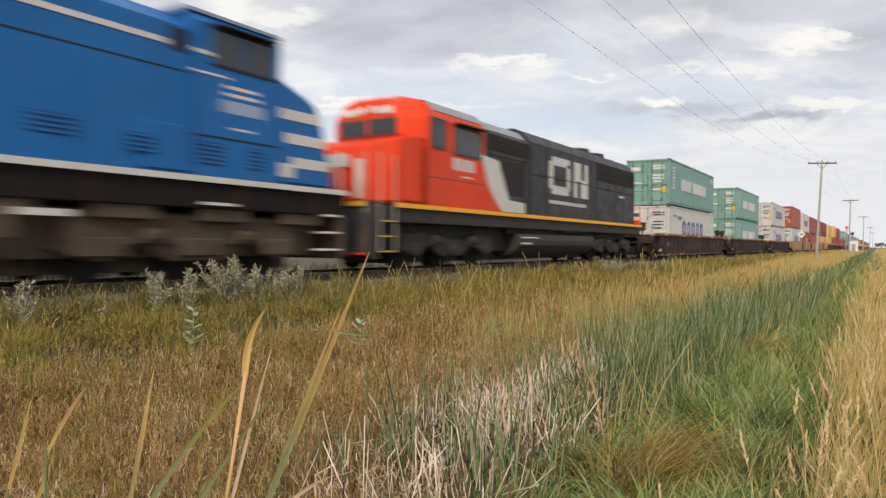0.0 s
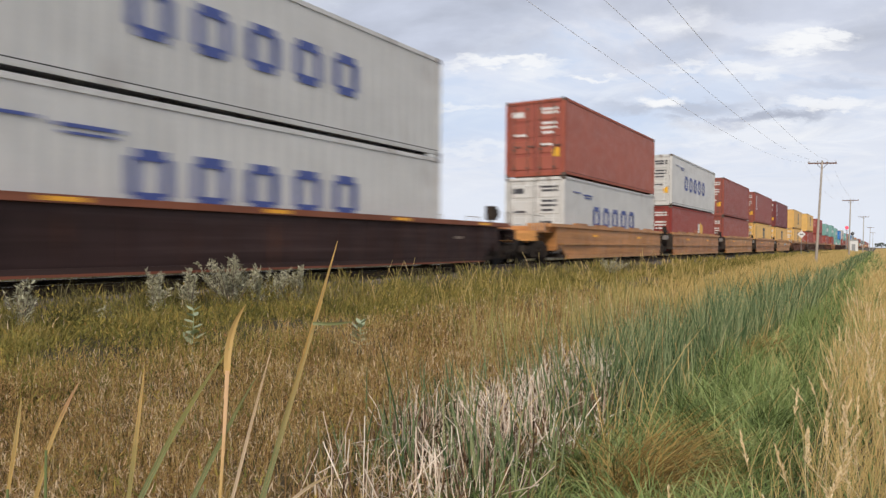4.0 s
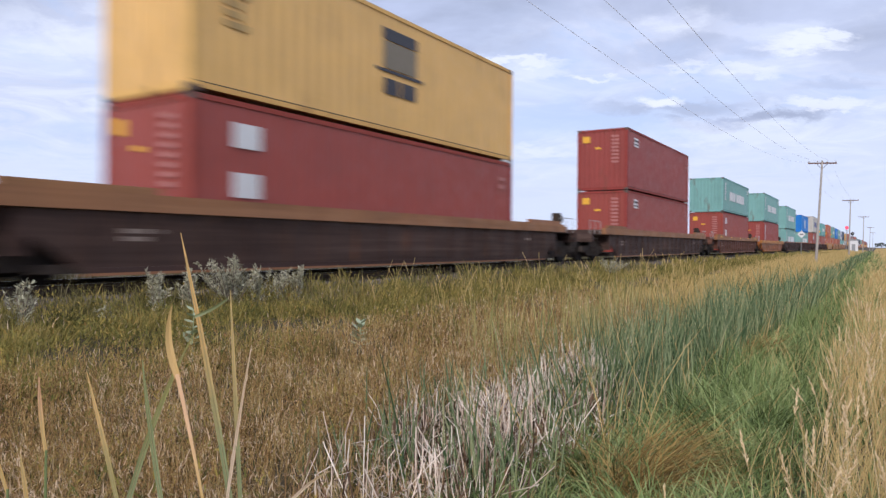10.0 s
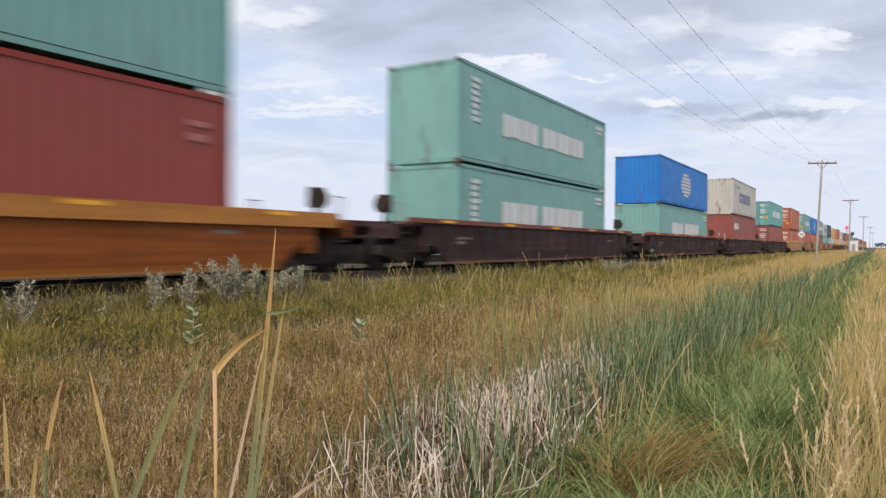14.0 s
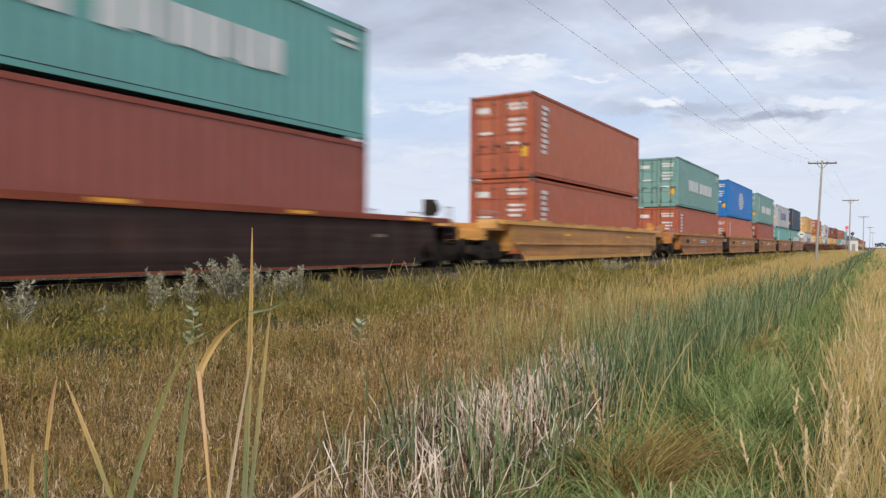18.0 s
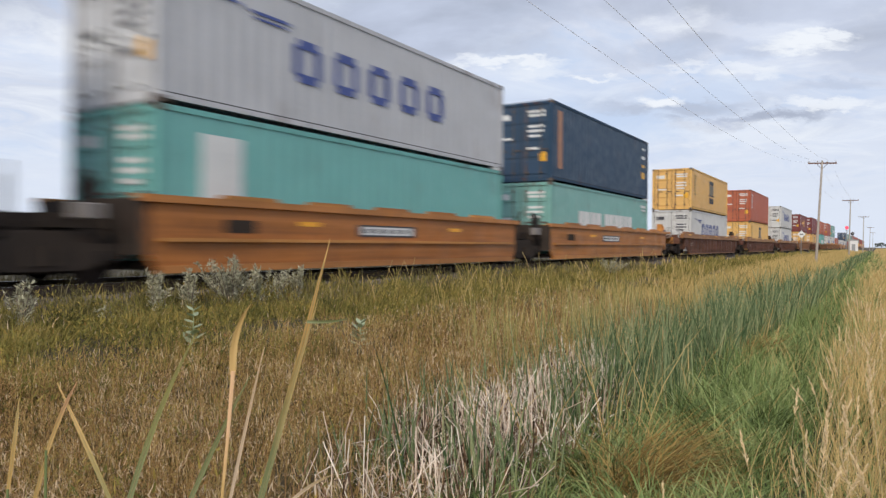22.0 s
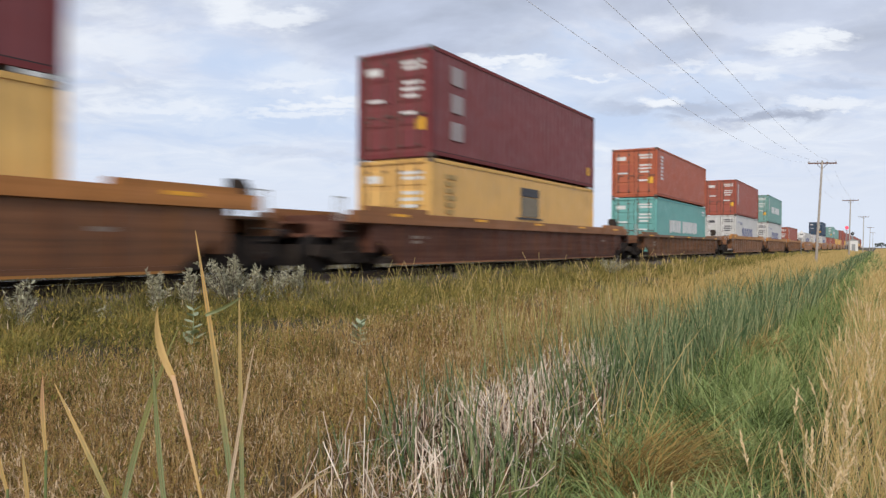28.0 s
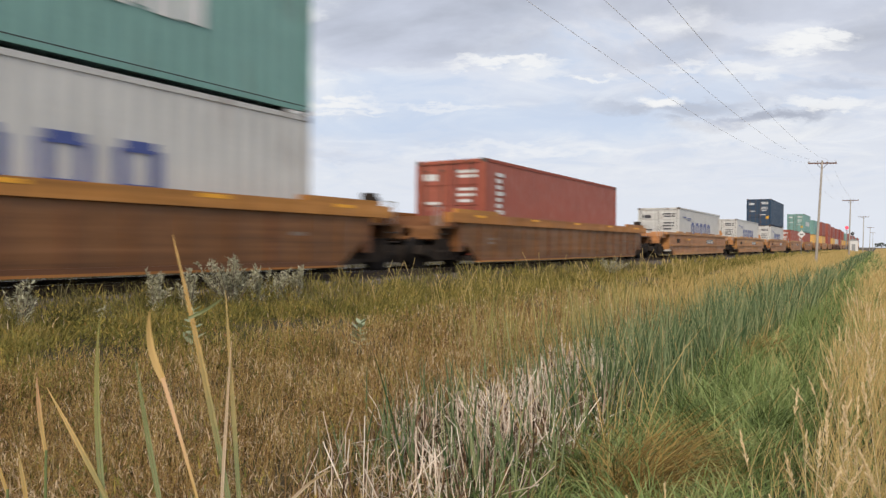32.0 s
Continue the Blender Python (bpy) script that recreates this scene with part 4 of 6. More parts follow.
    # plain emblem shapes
    for y0, y1, z0, z1 in ((-.4, 1.1, 2.42, 2.72), (-.4, 1.2, 3.42, 3.72), (-.65, -.3, 2.6, 3.54), (.95, 1.25, 2.6, 3.54), (1.65, 1.98, 2.42, 3.72), (2.75, 3.1, 2.42, 3.72), (1.98, 2.35, 3.05, 3.72), (2.35, 2.75, 2.42, 3.1)):
        boxes("white_emblem_block", pale, th, (1.497, 1.509, y0, y1, z0, z1))
    for k in range(8):
        boxes("small_white_bar", pale, th, (1.497, 1.507, -.6 + k * .45, -.24 + k * .45, 2.08, 2.2))
    # radiator screen with slats
    scr = boxes("radiator_screen", screen, th, (1.49, 1.512, 4.1, 9.0, 3.26, 3.95))
    for k in range(8):
        boxes("slat", under, scr, (1.512, 1.53, 4.1, 9.0, 3.29 + k * .082, 3.31 + k * .082))
    for y in (-2.12, -.9, 3.5, 4.0, 6.4, 9.05):
        boxes("cowl_rib", black, th, (1.5, 1.525, y, y + .05, 1.65, 3.93))
    boxes("cowl_rib", black, th, (1.5, 1.52, -2.1, 9.15, 2.96, 2.99))
    boxes("cowl_seam", screen, th, (1.495, 1.503, -2.1, 9.15, 2.93, 2.96), (1.495, 1.503, -2.1, 9.15, 3.965, 3.98))
    boxes("white_label", pale, th, (1.497, 1.507, 7.0, 7.6, 2.72, 2.80))
    for y0, y1 in ((4.3, 5.9), (6.1, 7.7)):
        bm = bmesh.new()
        rod(bm, (0, (y0 + y1) / 2, 4.4), (0, (y0 + y1) / 2, 4.66), .78, 20)
        part("roof_fan", bm, black, th)
    boxes("roof_hatch", black, th, (-.7, .7, 8.0, 8.9, 4.4, 4.56), bevel=0.05)
    boxes("exhaust_hatch", black, th, (-.6, .6, -1.6, 1.5, 4.42, 4.58), bevel=0.03)
    boxes("tank_bracket", under, th, (-1.2, 1.2, -3.2, 4.4, 1.0, 1.18))
    bm = bmesh.new()
    prism(bm, [(-1.30, .45), (-1.46, .62), (-1.48, .80), (-1.40, .98), (-1.2, 1.06), (1.2, 1.06), (1.40, .98), (1.48, .80), (1.46, .62), (1.30, .45), (1.05, .30), (-1.05, .30)], -2.9, 4.0, "y")
    part("fuel_tank", bm, under, th, bevel=0.02)
    bm = bmesh.new()
    rod(bm, (1.28, .9, 1.22), (1.28, 3.6, 1.22), .15, 12)
    part("air_reservoir", bm, under, th)
    boxes("tank_label", pale, th, (1.46, 1.50, -2.7, -1.5, .86, .90), (1.46, 1.50, -2.7, -2.0, .66, .72))
    three_axle_truck(th, -6.6, under), three_axle_truck(th, 7.1, under)
    # the lower box stands for motors and gear cases, darkening the shaded gap
    boxes("underframe_core", under, th, (-.95, .95, -9.4, 9.4, .45, 1.17), (-.6, .6, -8.9, 9.1, .16, .5))
    bm = bmesh.new()
    prism(bm, [(-10.35, .30), (-10.6, .42), (-10.35, 1.45), (-10.1, 1.45), (-10.1, .30)], -1.4, 1.4, "x")
    part("snow_plough", bm, under, th)
    boxes("plough_edge", material("plough_red_line", (.55, .04, .03), .6, spots=.3), th, (-1.2, 1.4, -10.64, -10.60, .40, .45))
    for x in (1.2, -1.5):
        for z in (.45, .80, 1.15):
            boxes("step", under, th, (x, x + .30, -10.2, -9.65, z, z + .04))
            boxes("step_edge", yellow, th, (x + .28, x + .31, -10.2, -9.65, z + .01, z + .035))
    for x, y in ((1.5, -10.2), (1.5, -9.62), (-1.5, -10.2), (-1.5, -9.62), (1.2, -10.36), (-1.2, -10.36)):
        bm = bmesh.new()
        rod(bm, (x, y, .45), (x, y, 2.72), .02, 6)
        part("handrail_post", bm, RAILGREY, th)
    for x in (1.45, -1.45):
        bm = bmesh.new()
        for y in (9.3, 10.25):
            rod(bm, (x, y, 1.6), (x, y, 2.55), .02, 6)
        rod(bm, (x, 9.3, 2.53), (x, 10.25, 2.53), .02, 6)
        part("handrail", bm, red, th)
    boxes("end_step_well", red, th, (1.25, 1.48, 9.95, 10.3, 1.62, 1.85))
    bm = bmesh.new()
    rod(bm, (-1.45, 10.25, 2.55), (1.45, 10.25, 2.55), .02, 6)
    part("handrail", bm, red, th)
    for y0, y1 in ((-10.75, -10.1), (10.2, 11.15)):
        bm = bmesh.new()
        rod(bm, (0, y0, .84), (0, y1, .84), .12, 8)
        e = y0 if y0 < 0 else y1
        box(bm, -.18, .18, e - .15, e + .15, .66, 1.02)
        part("coupler", bm, BLACK, th)
    return tagged(th, "red and black diesel locomotive with a yellow sill stripe", "locomotive")


def blue_locomotive():
    blue = material("loco_blue", (0.006, 0.130, 0.39), 0.5, spec=0.25, spots=0.3, scale=0.8, rust=0.1)
    pale = MATS["loco_white"]
    glass = MATS["loco_glass"]
    dirt = material("dusty_brown_iron", (0.105, 0.078, 0.058), 0.9, spec=0.1, spots=0.9, scale=1.4, rust=0.4)
    dark = material("grille_black", (0.015, 0.017, 0.025), 0.8, spots=0.3)
    th = new("locomotive")
    # near-black: the sill's own colour, and painted shade on the boxes beneath it
    sooty = material("sooty_iron", (0.020, 0.016, 0.014), 0.85, spec=0.1, spots=0.6, scale=1.4, rust=0.4)
    boxes("frame_sill", sooty, th, (-1.46, 1.46, -10.2, 9.9, 1.22, 1.66), bevel=0.02)
    for y in np.arange(-9.0, 9.5, 1.9):
        boxes("underframe_box", sooty if int(y) % 2 else dirt, th, (1.1, 1.40, float(y), float(y) + 1.1, 1.0, 1.24), bevel=0.02)
    boxes("white_stripe", pale, th, (1.5, 1.53, -10.2, 9.9, 1.66, 1.76))
    bm = bmesh.new()
    prism(bm, [(-1.46, 1.76), (-1.46, 4.15), (-.9, 4.5), (.9, 4.5), (1.46, 4.15), (1.46, 1.76)], -9.6, 5.95, "y")
    hood = part("engine_hood", bm, blue, th)
    bm = bmesh.new()
    prism(bm, [(-1.53, 1.76), (-1.53, 4.32), (-1.35, 4.5), (1.35, 4.5), (1.53, 4.32), (1.53, 1.76)], 5.95, 7.9, "y")
    cab = part("cab", bm, blue, th)
    bm = bmesh.new()
    prism(bm, [(7.88, 1.76), (7.88, 3.78), (8.95, 3.40), (9.12, 3.1), (9.48, 1.76)], -1.5, 1.5, "x")
    nose = part("nose", bm, blue, th, bevel=0.06)
    boxes("cab_roof", material("cab_roof_pale", (.22, .30, .42), .5), cab, (-1.42, 1.42, 5.85, 8.05, 4.49, 4.55))
    for y0, y1 in ((6.35, 6.98), (7.06, 7.72)):
        boxes("side_window", glass, cab, (1.525, 1.545, y0, y1, 3.68, 4.24))
        for z in (3.63, 4.24):
            boxes("window_frame", dark, cab, (1.522, 1.552, y0 - .06, y1 + .06, z, z + .05))
    boxes("sun_visor", dark, cab, (1.52, 1.70, 6.3, 7.75, 4.29, 4.32))
    for x in (-.75, .75):
        boxes("windshield", glass, cab, (x - .55, x + .55, 7.89, 7.93, 3.84, 4.24))
    for z, y0, y1 in ((3.0, 7.92, 9.06), (2.55, 8.08, 9.2), (2.1, 8.25, 9.32)):
        boxes("nose_stripe", pale, nose, (1.496, 1.512, y0, y1, z, z + .2))
        boxes("nose_stripe", pale, nose, (-1.1, 1.45, y1 - .03, y1 + .06, z, z + .2))
    boxes("nose_stripe", pale, nose, (1.496, 1.512, 7.9, 8.3, 1.9, 2.16))
    boxes("number_panel", pale, cab, (1.528, 1.536, 6.62, 7.38, 3.30, 3.36), (1.528, 1.536, 6.6, 7.42, 3.17, 3.23))
    boxes("number_panel", material("blue_grey_panel", (.30, .38, .50), .6, spots=.4, scale=4), cab, (1.528, 1.536, 6.55, 7.5, 2.88, 3.10))
    boxes("small_bar", pale, cab, (1.528, 1.536, 6.75, 7.25, 2.60, 2.64))
    boxes("cab_seam", dark, cab, (1.526, 1.54, 5.96, 7.9, 2.42, 2.45))
    boxes("white_line", pale, cab, (1.526, 1.54, 5.96, 6.7, 3.46, 3.50), (1.526, 1.54, 5.96, 6.35, 3.78, 3.85))
    boxes("door_edge", dark, cab, (1.526, 1.538, 5.97, 6.0, 1.8, 4.2))
    boxes("roof_line", pale, hood, (1.456, 1.472, -9.4, 5.5, 3.80, 3.89))
    boxes("exhaust_panel", dark, hood, (1.45, 1.466, 5.55, 5.9, 3.72, 4.1))
    boxes("hood_hatch", blue, hood, (1.45, 1.50, 5.05, 5.95, 1.8, 2.54), bevel=0.02)
    boxes("seam", dark, hood, (1.456, 1.468, -9.4, 5.9, 3.42, 3.445))
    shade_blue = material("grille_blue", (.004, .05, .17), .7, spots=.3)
    for y0, y1, z0, z1 in ((3.35, 4.05, 2.12, 2.42), (4.82, 5.25, 2.02, 2.32), (.6, 1.4, 2.2, 2.5), (-3.5, -1.2, 2.3, 3.1), (-7.5, -4.5, 2.2, 3.2)):
        x = 1.498 if y0 > 4.5 else 1.456
        g = boxes("grille", shade_blue, hood, (x, x + .014, y0, y1, z0, z1))
        n = max(4, int((z1 - z0) / .06))
        for k in range(n):
            z = z0 + (z1 - z0) * (k + .5) / n
            boxes("slat", blue, g, (x + .014, x + .026, y0, y1, z - .016, z + .016))
    for y0, y1 in ((6.05, 6.6), (7.15, 7.5)):
        g = boxes("grille", shade_blue, cab, (1.526, 1.54, y0, y1, 1.95, 2.34))
        for k in range(5):
            boxes("slat", blue, g, (1.54, 1.55, y0, y1, 1.98 + k * .075, 2.01 + k * .075))
    for y in np.arange(-8.5, 5.2, 1.25):
        boxes("hood_door_edge", blue, hood, (1.459, 1.476, float(y), float(y) + .04, 1.8, 3.3))
    bm = bmesh.new()
    prism(bm, [(-1.3, .45), (-1.45, .7), (-1.45, 1.15), (1.45, 1.15), (1.45, .7), (1.3, .45), (1.0, .3), (-1.0, .3)], -3.8, 3.2, "y")
    part("fuel_tank", bm, dirt, th)
    for y in (-6.7, 6.3):
        for d in (-1.8, 0, 1.8):
            boxes("spring_box", dirt, th, (1.22, 1.36, y + d - .38, y + d + .38, .42, .72), bevel=0.02)
    three_axle_truck(th, -6.7, dirt), three_axle_truck(th, 6.3, dirt)
    # second box is added low down, as shade and motors under the frame
    boxes("underframe_core", dirt, th, (-.98, .98, -9.8, 9.4, .4, 1.16), (-.6, .6, -9.4, 9.0, .15, .42))
    for y in (-6.7, 6.3):
        boxes("bogie_skirt", dirt, th, (1.16, 1.26, y - 2.3, y + 2.3, .62, 1.1))
    boxes("white_step", pale, th, (1.46, 1.52, 3.2, 3.95, 1.0, 1.10))
    boxes("white_step", pale, th, (1.46, 1.52, 6.2, 6.9, 1.28, 1.33))
    boxes("plough", dirt, th, (-1.4, 1.4, 9.75, 9.95, .35, 1.5))
    for z in (.5, .85, 1.2):
        boxes("step", pale, th, (1.15, 1.5, 9.2, 9.7, z, z + .04))
    for y in (9.75,):
        for x in (-1.42, 1.42):
            bm = bmesh.new()
            rod(bm, (x, y, 1.6), (x, y, 2.6), .02, 6)
            part("handrail_post", bm, pale, th)
    bm = bmesh.new()
    rod(bm, (0, 9.8, .84), (0, 10.25, .84), .12, 8)
    part("coupler", bm, BLACK, th)
    return tagged(th, "blue diesel locomotive with white nose stripes and dusty brown bogies", "locomotive")


for make, along in ((red_locomotive, 22.65), (blue_locomotive, 1.38)):
    loco = make()
    loco.matrix_basis = pose(TX, along, 0)
    MOVING.append((loco, along, 0))


# ---------------------------------------------------------------- line of poles, wires, signals
POLES = [(-4.4, -50.0), (-4.9, 74.3), (-4.05, 136.0), (-3.2, 211.0), (-2.6, 325.0), (-2.2, 440.0)]
ARMS = (-1.12, 0.12, 1.12)


def utility_pole(x, y, lean):
    wood = material("grey_wood", (0.40, 0.36, 0.32), 0.85, spots=0.5, scale=4, bump=0.3, bump_scale=25)
    th = new("utility_pole")
    g = land(x, y) - 0.05
    bm = bmesh.new()
    rod(bm, (0, 0, 0), (0, 0, 8.75 - g), .12, 12, .08)
    part("pole", bm, wood, th)
    arm = boxes("crossarm", material("brown_wood", (.16, .09, .07), .85, spots=.5, scale=5), th, (-1.2, 1.2, .1, .22, 8.45 - g, 8.58 - g))
    for s in (-1, 1):
        bm = bmesh.new()
        rod(bm, (s * .45, .16, 8.45 - g), (0, .14, 7.95 - g), .02, 5)
        part("brace", bm, BLACK, th)
    for a in (-1.12, -.4, .4, 1.12):
        bm = bmesh.new()
        rod(bm, (a, .16, 8.58 - g), (a, .16, 8.74 - g), .05, 8, .03)
        part("insulator", bm, material("insulator", (.35, .33, .30), .3), th)
    th.matrix_basis = pose(x, y, g, 0, lean, 0)
    tagged(th, "weathered wooden utility pole with a single crossarm", "utility pole", group="poles along the railway")


for k, (x, y) in enumerate(POLES):
    utility_pole(x, y, 0.0 if k == 0 else (2.6 if k == 1 else 0.8))


def wires():
    wire = material("wire", (0.82, 0.83, 0.86), 0.6, spots=0.1)
    for k, ((x0, y0), (x1, y1)) in enumerate(zip(POLES[:4], POLES[1:5])):
        for a in ARMS:
            c = bpy.data.curves.new("overhead_wire", "CURVE")
            c.dimensions = "3D"
            c.bevel_depth = 0.0048 if k == 0 else 0.005
            c.bevel_resolution = 1
            sp = c.splines.new("POLY")
            n = 40
            sp.points.add(n)
            for i in range(n + 1):
                t = i / n
                sag = 4 * t * (1 - t) * (3.5 if k == 0 else 1.2)
                lean = (0.37 if k == 0 else 0.1) * t
                sp.points[i].co = (x0 + (x1 - x0) * t + a + lean, y0 + (y1 - y0) * t, 8.70 - sag, 1)
            c.materials.append(wire)
            tagged(new("overhead_wire", c), "thin pale grey overhead wire hanging between wooden poles", "wire", group="wires on the poles")


wires()


def signals():
    pale = material("signal_white", (.70, .70, .70), .6, spots=.3, scale=3)
    steel = material("signal_steel", (.30, .31, .32), .5, .4, spots=.3)
    glow = bpy.data.materials.new("red_lamp")
    glow.use_nodes = True
    p = glow.node_tree.nodes["Principled BSDF"]
    p.inputs["Base Color"].default_value = (.7, .02, .03, 1)
    p.inputs["Emission Color"].default_value = (1, .03, .06, 1)
    p.inputs["Emission Strength"].default_value = 3.5
    for x, y, top, lit in ((-7.9, 243.0, 6.5, True), (-6.4, 243.0, 4.7, False)):
        th = new("railway_signal")
        bm = bmesh.new()
        rod(bm, (0, 0, -.8), (0, 0, top + .2), .09, 10)
        part("mast", bm, steel, th)
        bm = bmesh.new()
        rod(bm, (0, -.18, top), (0, -.12, top), .50, 24)
        part("target_disc", bm, BLACK, th)
        bm = bmesh.new()
        rod(bm, (0, -.42, top), (0, -.18, top), .36 if lit else .2, 16)
        part("lamp", bm, glow if lit else steel, th, "glowing red signal lamp" if lit else "")
        boxes("ladder", steel, th, (-.25, -.21, .2, .25, -.8, top), (.21, .25, .2, .25, -.8, top))
        th.matrix_basis = pose(x, y, 0, 0, 0, 12)
        tagged(th, "lit red railway signal on a steel mast" if lit else "dark round railway signal on a short mast", "railway signal")
    th = new("signal_shed")
    boxes("hut_wall", pale, th, (-1.15, 1.15, -1.0, 1.0, -.8, 2.5))
    bm = bmesh.new()
    prism(bm, [(-1.3, 2.5), (0, 3.05), (1.3, 2.5)], -1.12, 1.12, "y")
    part("roof", bm, steel, th)
    boxes("door", steel, th, (-.45, .45, -1.03, -1.0, -.6, 1.5))
    th.matrix_basis = pose(-6.0, 235.0, 0, 0, 0, 8)
    tagged(th, "small white metal signal shed beside the track", "shed")
    th = new("diamond_sign")
    bm = bmesh.new()
    rod(bm, (0, 0, -.9), (0, 0, 1.7), .035, 8)
    part("post", bm, steel, th)
    bm = bmesh.new()
    prism(bm, [(-.46, 2.08), (0, 2.54), (.46, 2.08), (0, 1.62)], -.06, -.035, "y")
    plate = part("plate", bm, pale, th, "white diamond plate")
    for k in range(3):
        boxes("dark_bar", DARKMARK, plate, (-.2 + k * .14, -.1 + k * .14, -.068, -.06, 2.0, 2.16))
    th.matrix_basis = pose(-7.45, 90.0, 0, 0, 0, 28)
    tagged(th, "white diamond-shaped track sign on a thin post", "sign")


signals()


# ---------------------------------------------------------------- plants
def leafy(name, stops, rough=0.75, patch=0.35, patch_scale=0.8, through_light=0.28):
    """Blade material: colour by blade, broad patches, some light passing through."""
    m = bpy.data.materials.new(name)
    m.use_nodes = True
    n, l = m.node_tree.nodes, m.node_tree.links
    n.clear()
    out = n.new("ShaderNodeOutputMaterial")
    g = n.new("ShaderNodeNewGeometry")
    r = n.new("ShaderNodeValToRGB")
    e = r.color_ramp.elements
    while len(e) < len(stops):
        e.new(0.5)
    for k, (el, c) in enumerate(zip(e, stops)):
        el.position, el.color = k / (len(stops) - 1), (*c, 1)
    t = n.new("ShaderNodeTexNoise")
    t.inputs["Scale"].default_value = patch_scale
    t.inputs["Detail"].default_value = 3
    co = n.new("ShaderNodeTexCoord")
    l.new(co.outputs["Object"], t.inputs["Vector"])
    mx = n.new("ShaderNodeMix")
    l.new(g.outputs["Random Per Island"], mx.inputs["A"])
    mr = n.new("ShaderNodeMapRange")
    mr.inputs[1].default_value, mr.inputs[2].default_value = 0.33, 0.67
    l.new(t.outputs["Fac"], mr.inputs[0])
    l.new(mr.outputs[0], mx.inputs["B"])
    mx.inputs["Factor"].default_value = patch
    l.new(mx.outputs[0], r.inputs[0])
    d = n.new("ShaderNodeBsdfPrincipled")
    d.inputs["Roughness"].default_value = rough
    d.inputs["Specular IOR Level"].default_value = 0.25
    tr = n.new("ShaderNodeBsdfTranslucent")
    ms = n.new("ShaderNodeMixShader")
    ms.inputs[0].default_value = through_light
    l.new(r.outputs[0], d.inputs["Base Color"]), l.new(r.outputs[0], tr.inputs["Color"])
    l.new(d.outputs[0], ms.inputs[1]), l.new(tr.outputs[0], ms.inputs[2])
    l.new(ms.outputs[0], out.inputs[0])
    return m


RNG = np.random.default_rng(7)
LANDX = np.linspace(-20, 12, 641)
LANDZ = np.array([land(float(x), 0.0) - (0.06 * noise.noise((float(x) * 0.6, 0, 0.3)) + 0.03 * noise.noise((float(x) * 2.1, 0, 4.0))) * (0.15 if -14.2 < x < -8.6 else 1) for x in LANDX])
GRID = np.random.default_rng(3).random((256, 256))


def ground_z(x):
    return np.interp(x, LANDX, LANDZ) - 0.04


def patchy(x, y, size, shift=0):
    """Smooth random field between 0 and 1 with patches of that size."""
    gx, gy = x / size + 37.3 + shift, y / size + 91.7 + shift * 1.7
    ix, iy = np.floor(gx).astype(int), np.floor(gy).astype(int)
    fx, fy = gx - ix, gy - iy
    fx, fy = fx * fx * (3 - 2 * fx), fy * fy * (3 - 2 * fy)
    g = lambda a, b: GRID[a % 256, b % 256]
    return (g(ix, iy) * (1 - fx) + g(ix + 1, iy) * fx) * (1 - fy) + (g(ix, iy + 1) * (1 - fx) + g(ix + 1, iy + 1) * fx) * fy


def ribbons(name, mat, pts, width, side):
    """Tapered ribbons through k points each (n x k x 3)."""
    n, k, _ = pts.shape
    prof = np.array([.75, 1.0, .95, .8, .55, .4])[:k - 1] if k > 3 else np.array([1.0, .85])[:k - 1]
    w = side[:, None, :] * (width[:, None, None] * prof[None, :, None]) * .5
    v = np.empty((n, 2 * k - 1, 3), np.float32)
    v[:, 0:2 * k - 2:2] = pts[:, :-1] - w
    v[:, 1:2 * k - 2:2] = pts[:, :-1] + w
    v[:, -1] = pts[:, -1]
    f = []
    for i in range(k - 2):
        a = 2 * i
        f += [[a, a + 1, a + 3], [a, a + 3, a + 2]]
    f.append([2 * k - 4, 2 * k - 3, 2 * k - 2])
    f = np.array(f)
    idx = (np.arange(n)[:, None, None] * (2 * k - 1) + f[None]).reshape(-1).astype(np.int32)
    me = bpy.data.meshes.new(name)
    me.vertices.add(n * (2 * k - 1))
    me.vertices.foreach_set("co", v.reshape(-1))
    me.loops.add(len(idx))
    me.loops.foreach_set("vertex_index", idx)
    me.polygons.add(len(idx) // 3)
    me.polygons.foreach_set("loop_start", np.arange(0, len(idx), 3, dtype=np.int32))
    me.update(calc_edges=True)
    me.materials.append(mat)
    return me


def curve_points(base, h, az, th0, bend, k, kink=None):
    """Blade centre lines that start at angle th0 from the vertical and curve over by bend."""
    n = len(base)
    p = np.empty((n, k, 3))
    p[:, 0] = base
    d = np.stack([np.cos(az), np.sin(az)], 1)
    for i in range(1, k):
        th = th0 + bend * ((i - .5) / (k - 1)) ** 1.3
        if kink is not None and i >= 2:
            th = th + kink
        st = h / (k - 1)
        p[:, i, :2] = p[:, i - 1, :2] + d * (np.sin(th) * st)[:, None]
        p[:, i, 2] = p[:, i - 1, 2] + np.cos(th) * st
    return p


def strip_mesh(name, mat, base, tip, mid, width, side, label, category, kind="stuff"):
    return tagged(new(name, ribbons(name, mat, np.stack([base, mid, tip], 1), width, side)), label, category, kind=kind)


